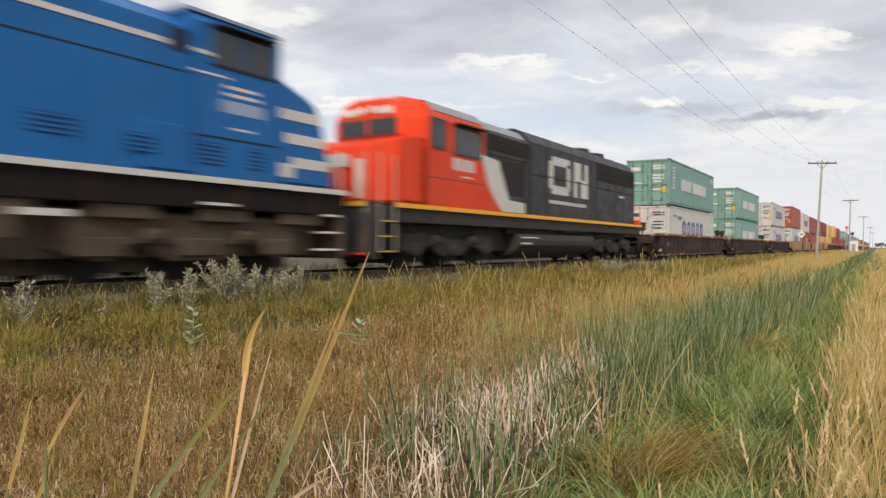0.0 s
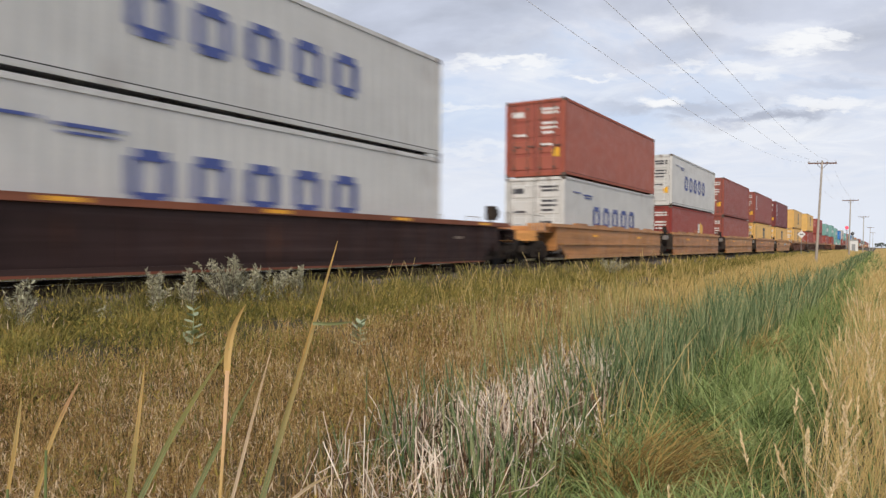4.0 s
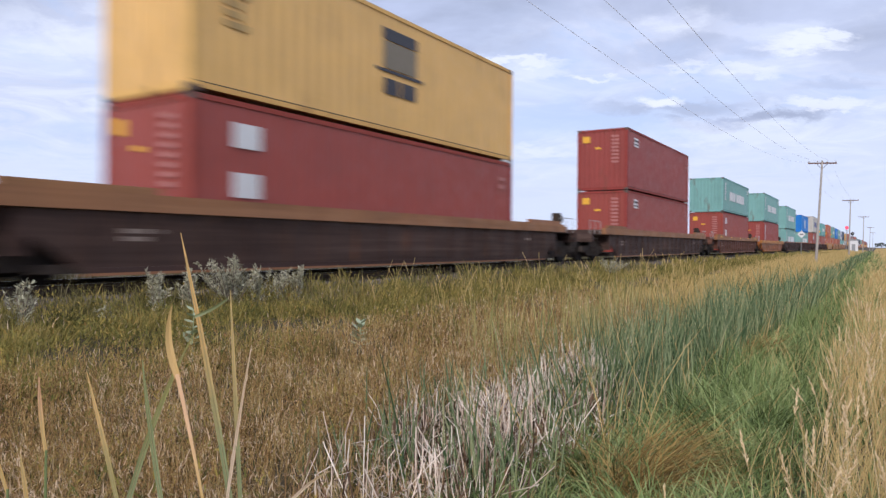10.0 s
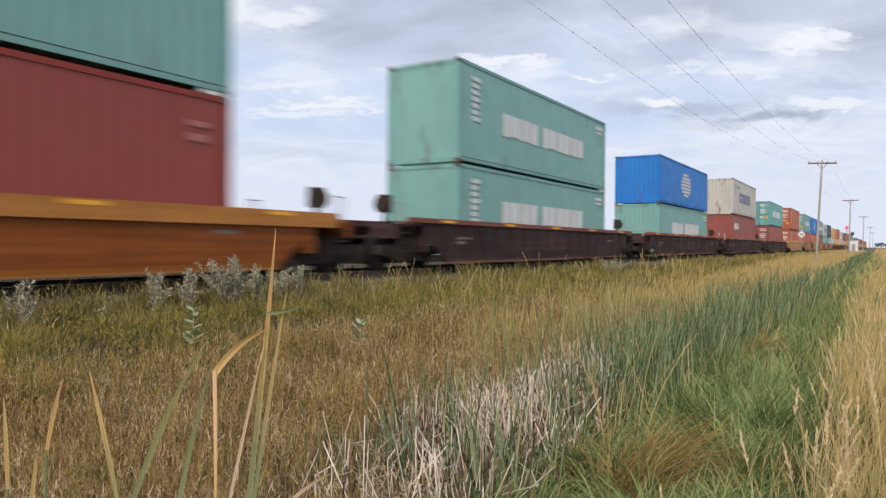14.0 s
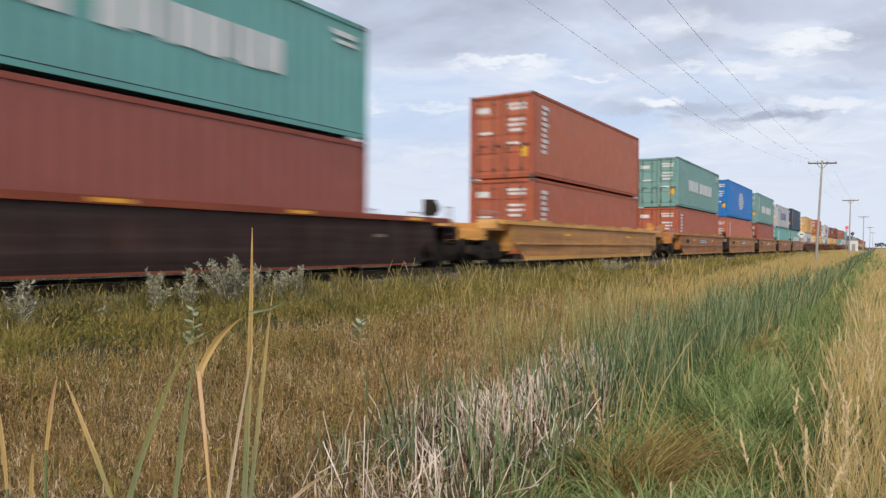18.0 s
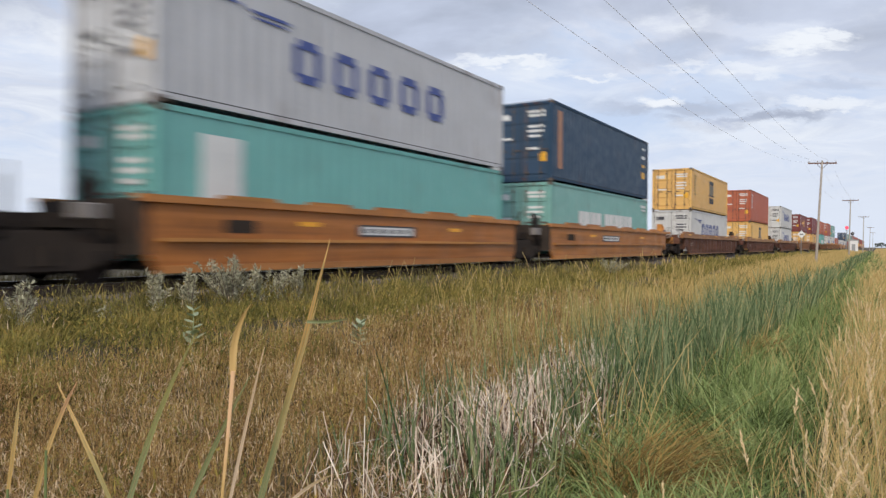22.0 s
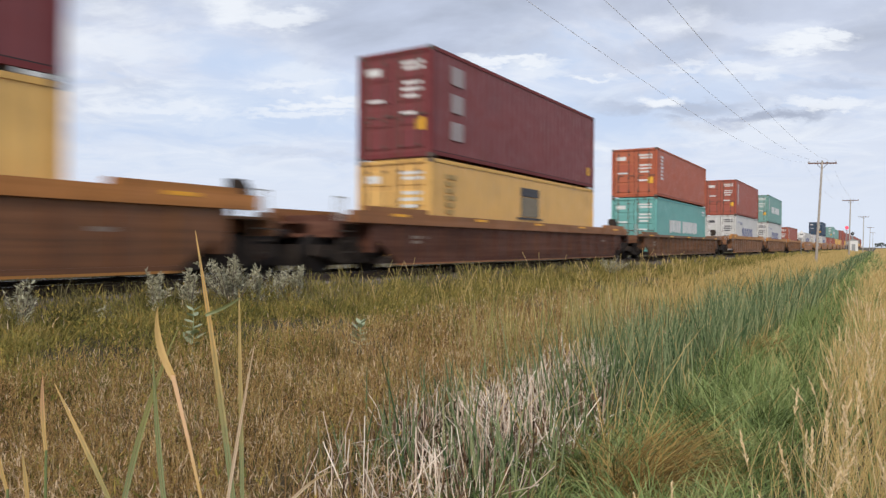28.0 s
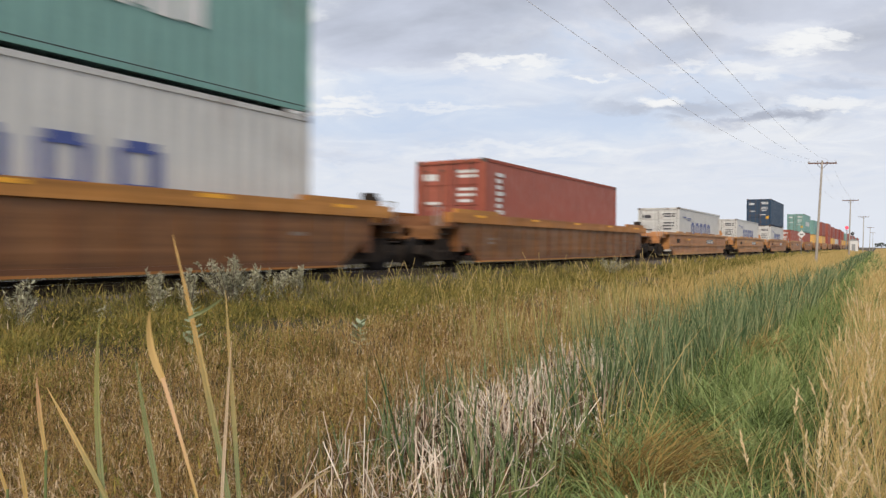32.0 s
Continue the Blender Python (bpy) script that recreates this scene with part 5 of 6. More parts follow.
def blades(name, mat, n, xr, yr, h, w, label, category="grass", th=(0, .35), bend=(0, .8), k=4, wind=0.0, px=0.0009, shape=None, kink=None, power=1.0, lift=None, tuft=0, per=30):
    """Grass over a strip of ground between the xr and yr bounds, sparser and coarser with distance."""
    y = yr[0] * (yr[1] / yr[0]) ** (RNG.random(n) ** power)
    x = RNG.uniform(xr[0], xr[1], n)
    if shape is not None:
        keep = RNG.random(n) < shape(x, y)
        x, y = x[keep], y[keep]
        n = len(x)
    if tuft:
        own = RNG.integers(0, max(1, n // per), n)
        ox, oy = RNG.normal(0, tuft, n), RNG.normal(0, tuft, n)
        tall = RNG.uniform(.65, 1.3, n)[own]
        x, y = x[own] + ox, y[own] + oy
    dist = np.sqrt(x * x + y * y)
    z = ground_z(x) + (RNG.uniform(*lift, n) if lift else 0)
    hh = RNG.uniform(h[0], h[1], n) * (.72 + .56 * patchy(x, y, .7, 5))
    az = RNG.uniform(0, 2 * np.pi, n)
    if tuft:
        hh = hh * tall
        az = np.arctan2(oy, ox) + RNG.normal(0, .7, n)
    if wind:
        az = np.where(RNG.random(n) < wind, RNG.normal(0.35, .7, n), az)
    p = curve_points(np.stack([x, y, z], 1), hh, az, RNG.uniform(*th, n), RNG.uniform(*bend, n), k, None if kink is None else RNG.uniform(*kink, n))
    p[:, :, 2] = np.maximum(p[:, :, 2], z[:, None])
    ww = np.maximum(RNG.uniform(w[0], w[1], n), dist * px)
    sa = np.radians(TURN) + RNG.normal(0, .8, n)
    side = np.stack([np.cos(sa), np.sin(sa), 0 * sa], 1)
    return tagged(new(name, ribbons(name, mat, p, ww, side)), label, category, kind="stuff")


def seed_heads(name, mat, n, xr, yr, h, label, grains=16, size=0.012, long=0.16, at=None, kind="stuff"):
    """Thin stems, each with a loose spike of small grains."""
    if at is None:
        y = yr[0] * (yr[1] / yr[0]) ** RNG.random(n)
        x = RNG.uniform(xr[0], xr[1], n)
        z = ground_z(x)
    else:
        x, y, z = np.zeros(n), np.zeros(n), np.zeros(n)
    hh = RNG.uniform(h[0], h[1], n)
    az = RNG.uniform(0, 2 * np.pi, n)
    dist = np.sqrt(x * x + y * y) if at is None else np.full(n, at)
    c = curve_points(np.stack([x, y, z], 1), hh, az, RNG.uniform(0, .16, n), RNG.uniform(.1, .7, n), 5)
    sa = np.radians(TURN) + RNG.normal(0, .4, n)
    stem = (c, np.maximum(.0026, dist * .0006), np.stack([np.cos(sa), np.sin(sa), 0 * sa], 1))
    m = grains
    t = np.tile(np.linspace(0, 1, m), n)
    tip, of = np.repeat(c[:, -1], m, 0), np.repeat((c[:, -1] - c[:, -2]) / np.linalg.norm(c[:, -1] - c[:, -2], axis=1)[:, None], m, 0)
    start = tip - of * (long * (1 - t))[:, None]
    a2 = RNG.uniform(0, 2 * np.pi, n * m)
    spread = (1 - t * .75) * long * RNG.uniform(.03, .15, n * m)
    d = of * (long * .16) + np.stack([np.cos(a2) * spread, np.sin(a2) * spread, 0 * a2], 1)
    sw = np.maximum(size * RNG.uniform(.5, 1.1, n * m), np.repeat(dist, m) * .0008)
    sb = np.radians(TURN) + RNG.normal(0, .9, n * m)
    g = np.stack([start, start + d * .3, start + d * .7, start + d * .9, start + d], 1)
    P = np.concatenate([stem[0], g])
    Wd = np.concatenate([stem[1], sw])
    S = np.concatenate([stem[2], np.stack([np.cos(sb), np.sin(sb), 0 * sb], 1)])
    ob = new(name, ribbons(name, mat, P, Wd, S))
    return tagged(ob, label, "grass", kind=kind) if kind else ob


BROWN = leafy("brown_grass", [(.024, .015, .007), (.145, .087, .035), (.43, .265, .112), (.40, .30, .105), (.90, .70, .46)], patch=.42, patch_scale=3.0)
OLIVE = leafy("olive_grass", [(.026, .029, .010), (.135, .130, .034), (.27, .235, .066), (.44, .33, .11), (.19, .19, .056)], patch=.5, patch_scale=1.8)
SPECK = leafy("pale_curl", [(.42, .30, .17), (.62, .47, .30), (.75, .60, .42), (.55, .33, .18)], patch=.1)
GREEN = leafy("green_grass", [(.012, .022, .006), (.070, .100, .027), (.205, .280, .092), (.37, .44, .185), (.46, .43, .17)], patch=.5, patch_scale=2.0)
REED = leafy("reed", [(.020, .040, .016), (.070, .118, .050), (.165, .220, .105), (.30, .345, .18), (.56, .50, .27)], patch=.25, patch_scale=1.2)
REED_DRY = leafy("yellow_green_stem", [(.12, .13, .045), (.26, .26, .09), (.44, .38, .15), (.66, .52, .27)], patch=.2)
GOLD = leafy("golden_grass", [(.20, .135, .050), (.50, .35, .14), (.72, .52, .24), (.42, .34, .13), (.86, .68, .37)], patch=.35, patch_scale=2.0)
PALE_SEED = leafy("pale_seed", [(.50, .37, .19), (.72, .56, .33), (.86, .72, .48), (.60, .42, .20)], patch=.2)
PALEGOLD = leafy("pale_verge_grass", [(.24, .21, .075), (.48, .36, .14), (.66, .47, .20), (.30, .28, .095)], patch=.4, patch_scale=.25)
STRAW = leafy("dead_reed", [(.24, .16, .11), (.56, .44, .35), (.80, .67, .56), (.92, .84, .74), (.48, .33, .23)], patch=.1, through_light=.12)
ROT = leafy("rotting_reed", [(.035, .022, .014), (.10, .062, .040), (.20, .125, .08), (.30, .17, .09)], patch=.1, through_light=.1)
MAT = leafy("matted_grass", [(.07, .045, .015), (.26, .17, .055), (.50, .34, .12), (.22, .20, .06)], patch=.2)
FORB = leafy("weed_leaf", [(.035, .038, .013), (.13, .13, .034), (.25, .22, .055), (.44, .33, .085), (.34, .17, .07)], patch=.35, patch_scale=3.0)
BANK = leafy("bank_weed", [(.05, .045, .02), (.13, .11, .045), (.22, .19, .08), (.34, .28, .17)], patch=.3)
SAGE = leafy("silver_leaf", [(.18, .175, .115), (.37, .355, .25), (.57, .55, .41), (.29, .29, .16)], patch=.2, through_light=.2)
MILK = leafy("milkweed_leaf", [(.22, .30, .15), (.36, .43, .26), (.52, .57, .40)], patch=.1, through_light=.25)


def dead_zone(x, y):
    """Where the dead reeds stand, a strip along the ditch bed (0 to 1)."""
    mid = -2.46 - .085 * (y - 3.5)
    across = np.abs(x - mid) / (.92 - .03 * (y - 3.5))
    edge = patchy(x, y, .45, 21) * .5 + patchy(x, y, .17, 22) * .3
    return np.clip((1.32 - across - edge) * 1.7, 0, 1) * np.clip((y - 3.1) * .62, 0, 1) * np.clip((8.6 - y) * .9, 0, 1)


def stalks(name, mat, n, tall, w, th, kinked, fall, label, lift=(0, 0), clump=1.6):
    """Stiff dead stalks of even width, a share of them snapped over."""
    y, x = RNG.uniform(2.9, 8.6, n), RNG.uniform(-4.2, -1.5, n)
    keep = RNG.random(n) < dead_zone(x, y) * np.clip(patchy(x, y, .26, 31) * clump * 1.6 - clump * .42, .04, 1)
    x, y = x[keep], y[keep]
    n = len(x)
    z = ground_z(x) + RNG.uniform(*lift, n)
    h = RNG.uniform(*tall, n) * (.7 + .6 * patchy(x, y, .5, 33))
    az, t0 = RNG.uniform(0, 2 * np.pi, n), np.abs(RNG.normal(0, th, n))
    cut = np.where(RNG.random(n) < kinked, RNG.uniform(.35, .8, n), .97)
    t1 = np.where(cut < .9, t0 + RNG.uniform(*fall, n), t0)
    d0 = np.stack([np.cos(az) * np.sin(t0), np.sin(az) * np.sin(t0), np.cos(t0)], 1)
    az1 = az + RNG.normal(0, .5, n)
    d1 = np.stack([np.cos(az1) * np.sin(t1), np.sin(az1) * np.sin(t1), np.cos(t1)], 1)
    b = np.stack([x, y, z], 1)
    k1 = b + d0 * (h * cut)[:, None]
    tip = k1 + d1 * (h * (1 - cut) + .02)[:, None]
    p = np.stack([b, b + (k1 - b) * .5, k1, k1 + (tip - k1) * .92, tip], 1)
    p[:, :, 2] = np.maximum(p[:, :, 2], ground_z(x)[:, None] + .01)
    sa = np.radians(TURN) + RNG.normal(0, .6, n)
    me = ribbons(name, mat, p, RNG.uniform(*w, n) * 1.1, np.stack([np.cos(sa), np.sin(sa), 0.35 * np.sin(sa * 9)], 1))
    return tagged(new(name, me), label, "dead reeds", kind="stuff")


def meadow():
    def rust(x, y):
        return (1 - .93 * dead_zone(x, y)) * np.clip(1.15 - np.maximum(0, (-x - 4.6)) * .36 - np.maximum(0, y - 8) * .10, .04, 1) * np.clip(patchy(x, y, .33) * 2.7 - .75, .04, 1) * np.clip(patchy(x, y, 1.1, 41) * 1.8 - .1, .25, 1)

    def olive(x, y):
        return (1 - .9 * dead_zone(x, y)) * np.clip(.42 + np.maximum(0, (-x - 4.6)) * .36 + np.maximum(0, y - 9) * .03, .1, 1) * np.clip(patchy(x, y, .40, 9) * 2.7 - .75, .04, 1) * np.clip(1.5 - patchy(x, y, 1.1, 41) * 1.5, .25, 1)

    def forbs(x, y):
        return (1 - dead_zone(x, y)) * np.clip(.28 + (-x - 4.6) * .30, .24, 1) * np.clip(patchy(x, y, .30, 51) * 2.8 - 1.0, 0, 1)
    blades("dry_grass", BROWN, 135000, (-8.2, -2.2), (1.0, 40), (.16, .42), (.0025, .005), "fine rust-brown dry grass covering the railway verge", th=(0, .9), bend=(-.4, 2.6), shape=rust, tuft=.07, per=24)
    blades("olive_grass", OLIVE, 125000, (-8.25, -2.4), (1.2, 60), (.16, .42), (.003, .006), "olive-green grass along the railway bank", th=(0, .8), bend=(-.4, 2.3), shape=olive, tuft=.09, per=26)
    blades("dry_leaf_curls", SPECK, 85000, (-8.4, -2.2), (1.2, 16), (.025, .11), (.003, .008), "small pale curled dry leaves in the grass", th=(0, 2.6), bend=(-1.5, 1.5), k=3, lift=(.10, .42), shape=lambda x, y: (1 - .8 * dead_zone(x, y)) * np.clip(patchy(x, y, .5, 2) * 1.6 - .2, .1, 1) * np.clip(1.3 - np.maximum(0, -x - 4.5) * .55, .06, 1))
    blades("weed_leaves", FORB, 150000, (-8.8, -2.6), (2.0, 26), (.03, .085), (.008, .018), "small olive and yellow leaves of low weeds on the verge", "weeds", th=(.2, 2.2), bend=(-.8, 1.2), k=3, lift=(.04, .46), shape=forbs)
    blades("bank_grass", OLIVE, 30000, (-9.0, -7.2), (9.5, 200), (.18, .46), (.003, .007), "uneven olive grass at the foot of the ballast", tuft=.12, bend=(0, 1.5), shape=lambda x, y: np.clip(patchy(x, y, .9, 4) * 1.8 - .25, .15, 1))
    blades("bank_grass", OLIVE, 12000, (-9.0, -7.7), (2.4, 10), (.14, .38), (.003, .007), "rough olive weeds round the silver shrubs", "weeds", bend=(0, 1.8), tuft=.10, per=22)
    blades("pale_verge_grass", PALEGOLD, 52000, (-8.4, -2.6), (8.5, 300), (.32, .62), (.004, .007), "pale golden grass growing beside the ditch", bend=(0, .9), wind=.5, k=3,
           shape=lambda x, y: np.clip((y - 8.5) * .14, 0, 1) * np.clip(1.1 - np.maximum(0, -x - 5.0) * .9 + np.maximum(0, y - 30) * .03, .08, 1) * np.clip(patchy(x, y, 2.2, 7) * 2 - .35, .12, 1))
    blades("ditch_grass", GREEN, 60000, (-2.5, .1), (1.3, 14), (.24, .52), (.0045, .010), "lush arching green grass on the ditch bank", th=(.05, .8), bend=(.5, 2.6), k=5, wind=.15, tuft=.10, per=40, shape=lambda x, y: (1 - .85 * dead_zone(x, y)) * (1 - .9 * np.exp(-(((x + 1.25) / .3) ** 2 + ((y - 4.1) / .42) ** 2))) * np.clip(patchy(x, y, .30, 1) * 3.2 - 1.0, .02, 1) * np.clip(1.15 - (x + .75) * 1.6, .12, 1))
    blades("ditch_grass", GREEN, 34000, (-2.5, .1), (6, 150), (.28, .55), (.005, .009), "green grass on the ditch bank further along", tuft=.16, bend=(.1, 1.4), k=3, wind=.5, shape=lambda x, y: np.clip(patchy(x, y, .9, 1) * 1.9 - .2, .15, 1))
    blades("bank_dry_blades", GOLD, 3000, (-2.4, .2), (1.5, 60), (.3, .6), (.003, .006), "dry yellow blades among the green bank grass", bend=(.1, 1.5), shape=lambda x, y: np.clip(patchy(x, y, .8, 3) * 1.8 - .5, 0, 1))
    blades("golden_grass", GOLD, 62000, (-.75, 6.0), (1.5, 30), (.36, .70), (.0018, .0034), "tall dry golden grass at the field edge", th=(0, .25), bend=(0, .9), wind=.3, shape=lambda x, y: np.clip(.06 + (x + .48) * 2.4, .03, 1) * np.clip(patchy(x, y, .45, 8) * 2.2 - .4, .08, 1))
    blades("golden_grass", GOLD, 42000, (-.6, 60), (14, 500), (.5, .8), (.004, .008), "golden grass reaching away to the horizon", k=3, bend=(0, .7), wind=.4)
    blades("green_undergrowth", GREEN, 13000, (-.6, 3.0), (1.2, 40), (.2, .42), (.003, .006), "green grass blades among the dry golden grass", bend=(.1, 1.3))
    blades("far_verge_grass", BANK, 30000, (-16, -13.3), (4, 200), (.3, .6), (.004, .008), "grass on the far side of the track", k=3)
    blades("bank_weeds", BANK, 14000, (-9.2, -7.9), (2.0, 30), (.22, .50), (.004, .008), "dark weeds and stems at the edge of the ballast", "weeds", bend=(0, 1.2), shape=lambda x, y: np.clip(patchy(x, y, .6, 4) * 2.6 - 1.0, .05, 1))
    # the reeds follow the ditch
    def stand(x, y):
        return np.clip(1.25 - np.abs(x + 2.0 - .02 * (y - 8)) / .75 - patchy(x, y, .5, 13) * .5, 0, 1) * np.clip(patchy(x, y, .36, 6) * 3.2 - 1.0, .02, 1) * np.clip((y - 5.4) * .45, .05, 1)
    blades("reeds", REED, 8000, (-2.9, -1.1), (5.6, 22), (.5, 1.2), (.008, .014), "tall blue-green reeds standing in the ditch", "reeds", th=(0, .20), bend=(0, .45), k=5, wind=.25, shape=stand)
    blades("reeds", REED, 4500, (-2.7, -1.1), (15, 220), (.45, .85), (.008, .014), "reeds growing along the far ditch", "reeds", th=(0, .3), bend=(.1, .9), k=4, wind=.7, shape=lambda x, y: np.clip(patchy(x, y, 1.6, 6) * 2 - .3, .15, 1))
    blades("reeds", REED, 700, (-3.5, -2.4), (7, 24), (.5, .95), (.007, .013), "scattered reeds standing at the edge of the ditch", "reeds", th=(0, .25), bend=(0, .7), k=5, tuft=.10, per=14)
    blades("bank_stems", REED_DRY, 700, (-4.9, -3.2), (7.5, 15), (.42, .95), (.004, .008), "thin upright yellow-green stems at the edge of the ditch", "reeds", th=(0, .14), bend=(0, .35), k=5, tuft=.12, per=9)
    blades("reed_leaves", REED, 950, (-3.6, -1.5), (3.6, 7.5), (.35, .72), (.008, .015), "sparse green reed leaves among the dead stalks", "reeds", th=(0, .22), bend=(0, .5), k=5, shape=lambda x, y: np.clip(patchy(x, y, .28, 15) * 3.2 - 1.2, .03, 1))
    blades("yellowing_reeds", GOLD, 300, (-3.0, -1.3), (4.5, 60), (.6, 1.1), (.005, .010), "yellowing reed leaves among the green ones", "reeds", bend=(.1, 1.0), k=5)
    # broken dead reeds lie and stand in the ditch bed
    stalks("rotting_litter", ROT, 22000, (.12, .40), (.008, .016), 1.0, .2, (.3, 1.2), "dark brown rotting reed litter in the ditch", lift=(0, .10))
    stalks("dead_reeds", STRAW, 12000, (.18, .52), (.0042, .0085), .62, .6, (.9, 2.4), "broken pale dead reed stalks standing in the ditch")
    stalks("dead_reed_litter", STRAW, 17000, (.14, .44), (.004, .008), 1.15, .3, (0, 1.2), "fallen pale reed litter lying in the ditch", lift=(.02, .30))
    # brown matted tussock on the bank
    for cx, cy in ((-1.22, 4.15), (-1.45, 9.5)):
        blades("matted_grass", MAT, 9000, (cx - .6, cx + .6), (cy - .7, cy + .7), (.55, .85), (.003, .006), "brown matted tussock of bent grass", th=(.3, .9), bend=(.7, 1.7), k=5, wind=.75,
               shape=lambda x, y: np.exp(-(((x - cx) / .19) ** 2 + ((y - cy) / .28) ** 2)))
    seed_heads("seeding_grass", PALE_SEED, 800, (-.35, 3.2), (2.3, 14), (.40, .74), "pale golden grass stems with ripe seed heads", grains=44, size=.0052, long=.12)
    seed_heads("verge_seed_heads", BROWN, 6500, (-6.0, -3.2), (2.0, 16), (.34, .58), "rust-brown grass stems with fine seed heads", grains=8, size=.006, long=.10)
    seed_heads("tall_seed_heads", GOLD, 110, (-8.6, -4.5), (10, 34), (.6, 1.0), "tall pale grass stems standing at the bank", grains=10, size=.008, long=.16)


meadow()

SWAY = []
# stems in the foreground that nod in the wind
for i, (x, y, tall) in enumerate(((-.35, 2.35, .82), (-.05, 2.2, .86), (.12, 2.5, .9), (.3, 2.9, .92), (-.62, 2.5, .72), (.05, 3.3, .95), (.38, 2.3, .85), (-.2, 3.0, .85), (.55, 3.4, .95), (.22, 2.0, .8))):
    st = seed_heads("seed_stalk", PALE_SEED, 3, None, None, (tall * .66, tall * .84), "", grains=54, size=.0052, long=.14, at=2.5, kind="")
    tagged(st, "nodding golden grass stalks with ripe seed heads", "grass", group="nodding seed stalks")
    SWAY.append((st, Vector((x, y, float(ground_z(np.array([x]))[0]))), 3.5 + (i % 3), i * 1.7))
for i, (x, y) in enumerate(((-2.2, 6.4), (-2.5, 7.6), (-1.9, 7.2), (-2.1, 8.6), (-2.6, 9.4), (-1.8, 9.8), (-2.05, 5.2), (-2.7, 4.2), (-2.3, 11.0), (-2.0, 12.6), (-2.5, 14.0))):
    n = 34
    b = np.stack([RNG.normal(0, .16, n), RNG.normal(0, .2, n), np.zeros(n)], 1)
    p = curve_points(b, RNG.uniform(.7, 1.3, n), RNG.normal(.4, 1.6, n), RNG.uniform(0, .20, n), RNG.uniform(.05, .5, n), 6)
    sa = np.radians(TURN) + RNG.normal(0, .7, n)
    ob = new("reed_clump", ribbons("reed_clump", REED, p, RNG.uniform(.009, .016, n), np.stack([np.cos(sa), np.sin(sa), 0 * sa], 1)))
    tagged(ob, "clump of tall blue-green reeds bending in the wind", "reeds", group="swaying reed clumps")
    SWAY.append((ob, Vector((x, y, float(ground_z(np.array([x]))[0]))), 2.5, i * 2.3))


def silver_shrub(x, y, tall, spread, stems, seed):
    """Upright woody stems carrying many small grey leaves."""
    r = np.random.default_rng(seed)
    th = new("silver_shrub")
    zg = float(ground_z(np.array([x]))[0])
    bark = material("shrub_bark", (.14, .11, .09), .85, spots=.4, scale=10)
    B, T, M, Wd = [], [], [], []
    for k in range(stems):
        a = r.uniform(0, 2 * np.pi)
        lean = spread * r.uniform(.1, 1.0)
        top = Vector((math.cos(a) * lean, math.sin(a) * lean, tall * r.uniform(.6, 1.0)))
        bm = bmesh.new()
        rod(bm, (0, 0, 0), top * .5 + Vector((0, 0, tall * .06)), .010, 5, .007)
        rod(bm, top * .5 + Vector((0, 0, tall * .06)), top, .007, 5, .002)
        part("stem", bm, bark, th)
        n = int(80 * top.z / .6)
        for i in range(n):
            t = r.uniform(.2, 1.0)
            p = top * t + Vector((0, 0, tall * .06 * (1 - abs(2 * t - 1))))
            a2, e = r.uniform(0, 2 * np.pi), r.uniform(.1, 1.1)
            d = Vector((math.cos(a2) * math.cos(e), math.sin(a2) * math.cos(e), math.sin(e))) * r.uniform(.035, .075)
            off = d * r.uniform(0, 1.3) * (1.2 - t)
            B.append(p + off), T.append(p + off + d), M.append(p + off + d * .45), Wd.append(r.uniform(.010, .020))
    B, T, M, Wd = np.array(B), np.array(T), np.array(M), np.array(Wd)
    s = r.normal(size=B.shape)
    s /= np.linalg.norm(s, axis=1)[:, None]
    leaves = strip_mesh("foliage", SAGE, B, T, M, Wd * 1.2, s, "", "", "")
    leaves.parent = th
    th.matrix_basis = pose(x, y, zg)
    tagged(th, "silver-grey leafy shrub growing at the edge of the ballast", "shrub", group="silver shrubs by the track")


for k, (x, y, tall, spread, stems) in enumerate(((-8.45, 4.3, .70, .26, 8), (-8.4, 3.75, .52, .2, 6), (-8.45, 6.1, .76, .22, 8), (-8.4, 6.6, .82, .24, 10), (-8.45, 7.4, .96, .52, 22), (-8.4, 7.9, .80, .40, 12),
                                                  (-8.5, 8.45, .70, .24, 7), (-8.5, 8.9, .78, .32, 11), (-8.3, 5.3, .36, .18, 4), (-8.2, 24.5, .75, .9, 14))):
    silver_shrub(x, y, tall, spread, stems, 20 + k)


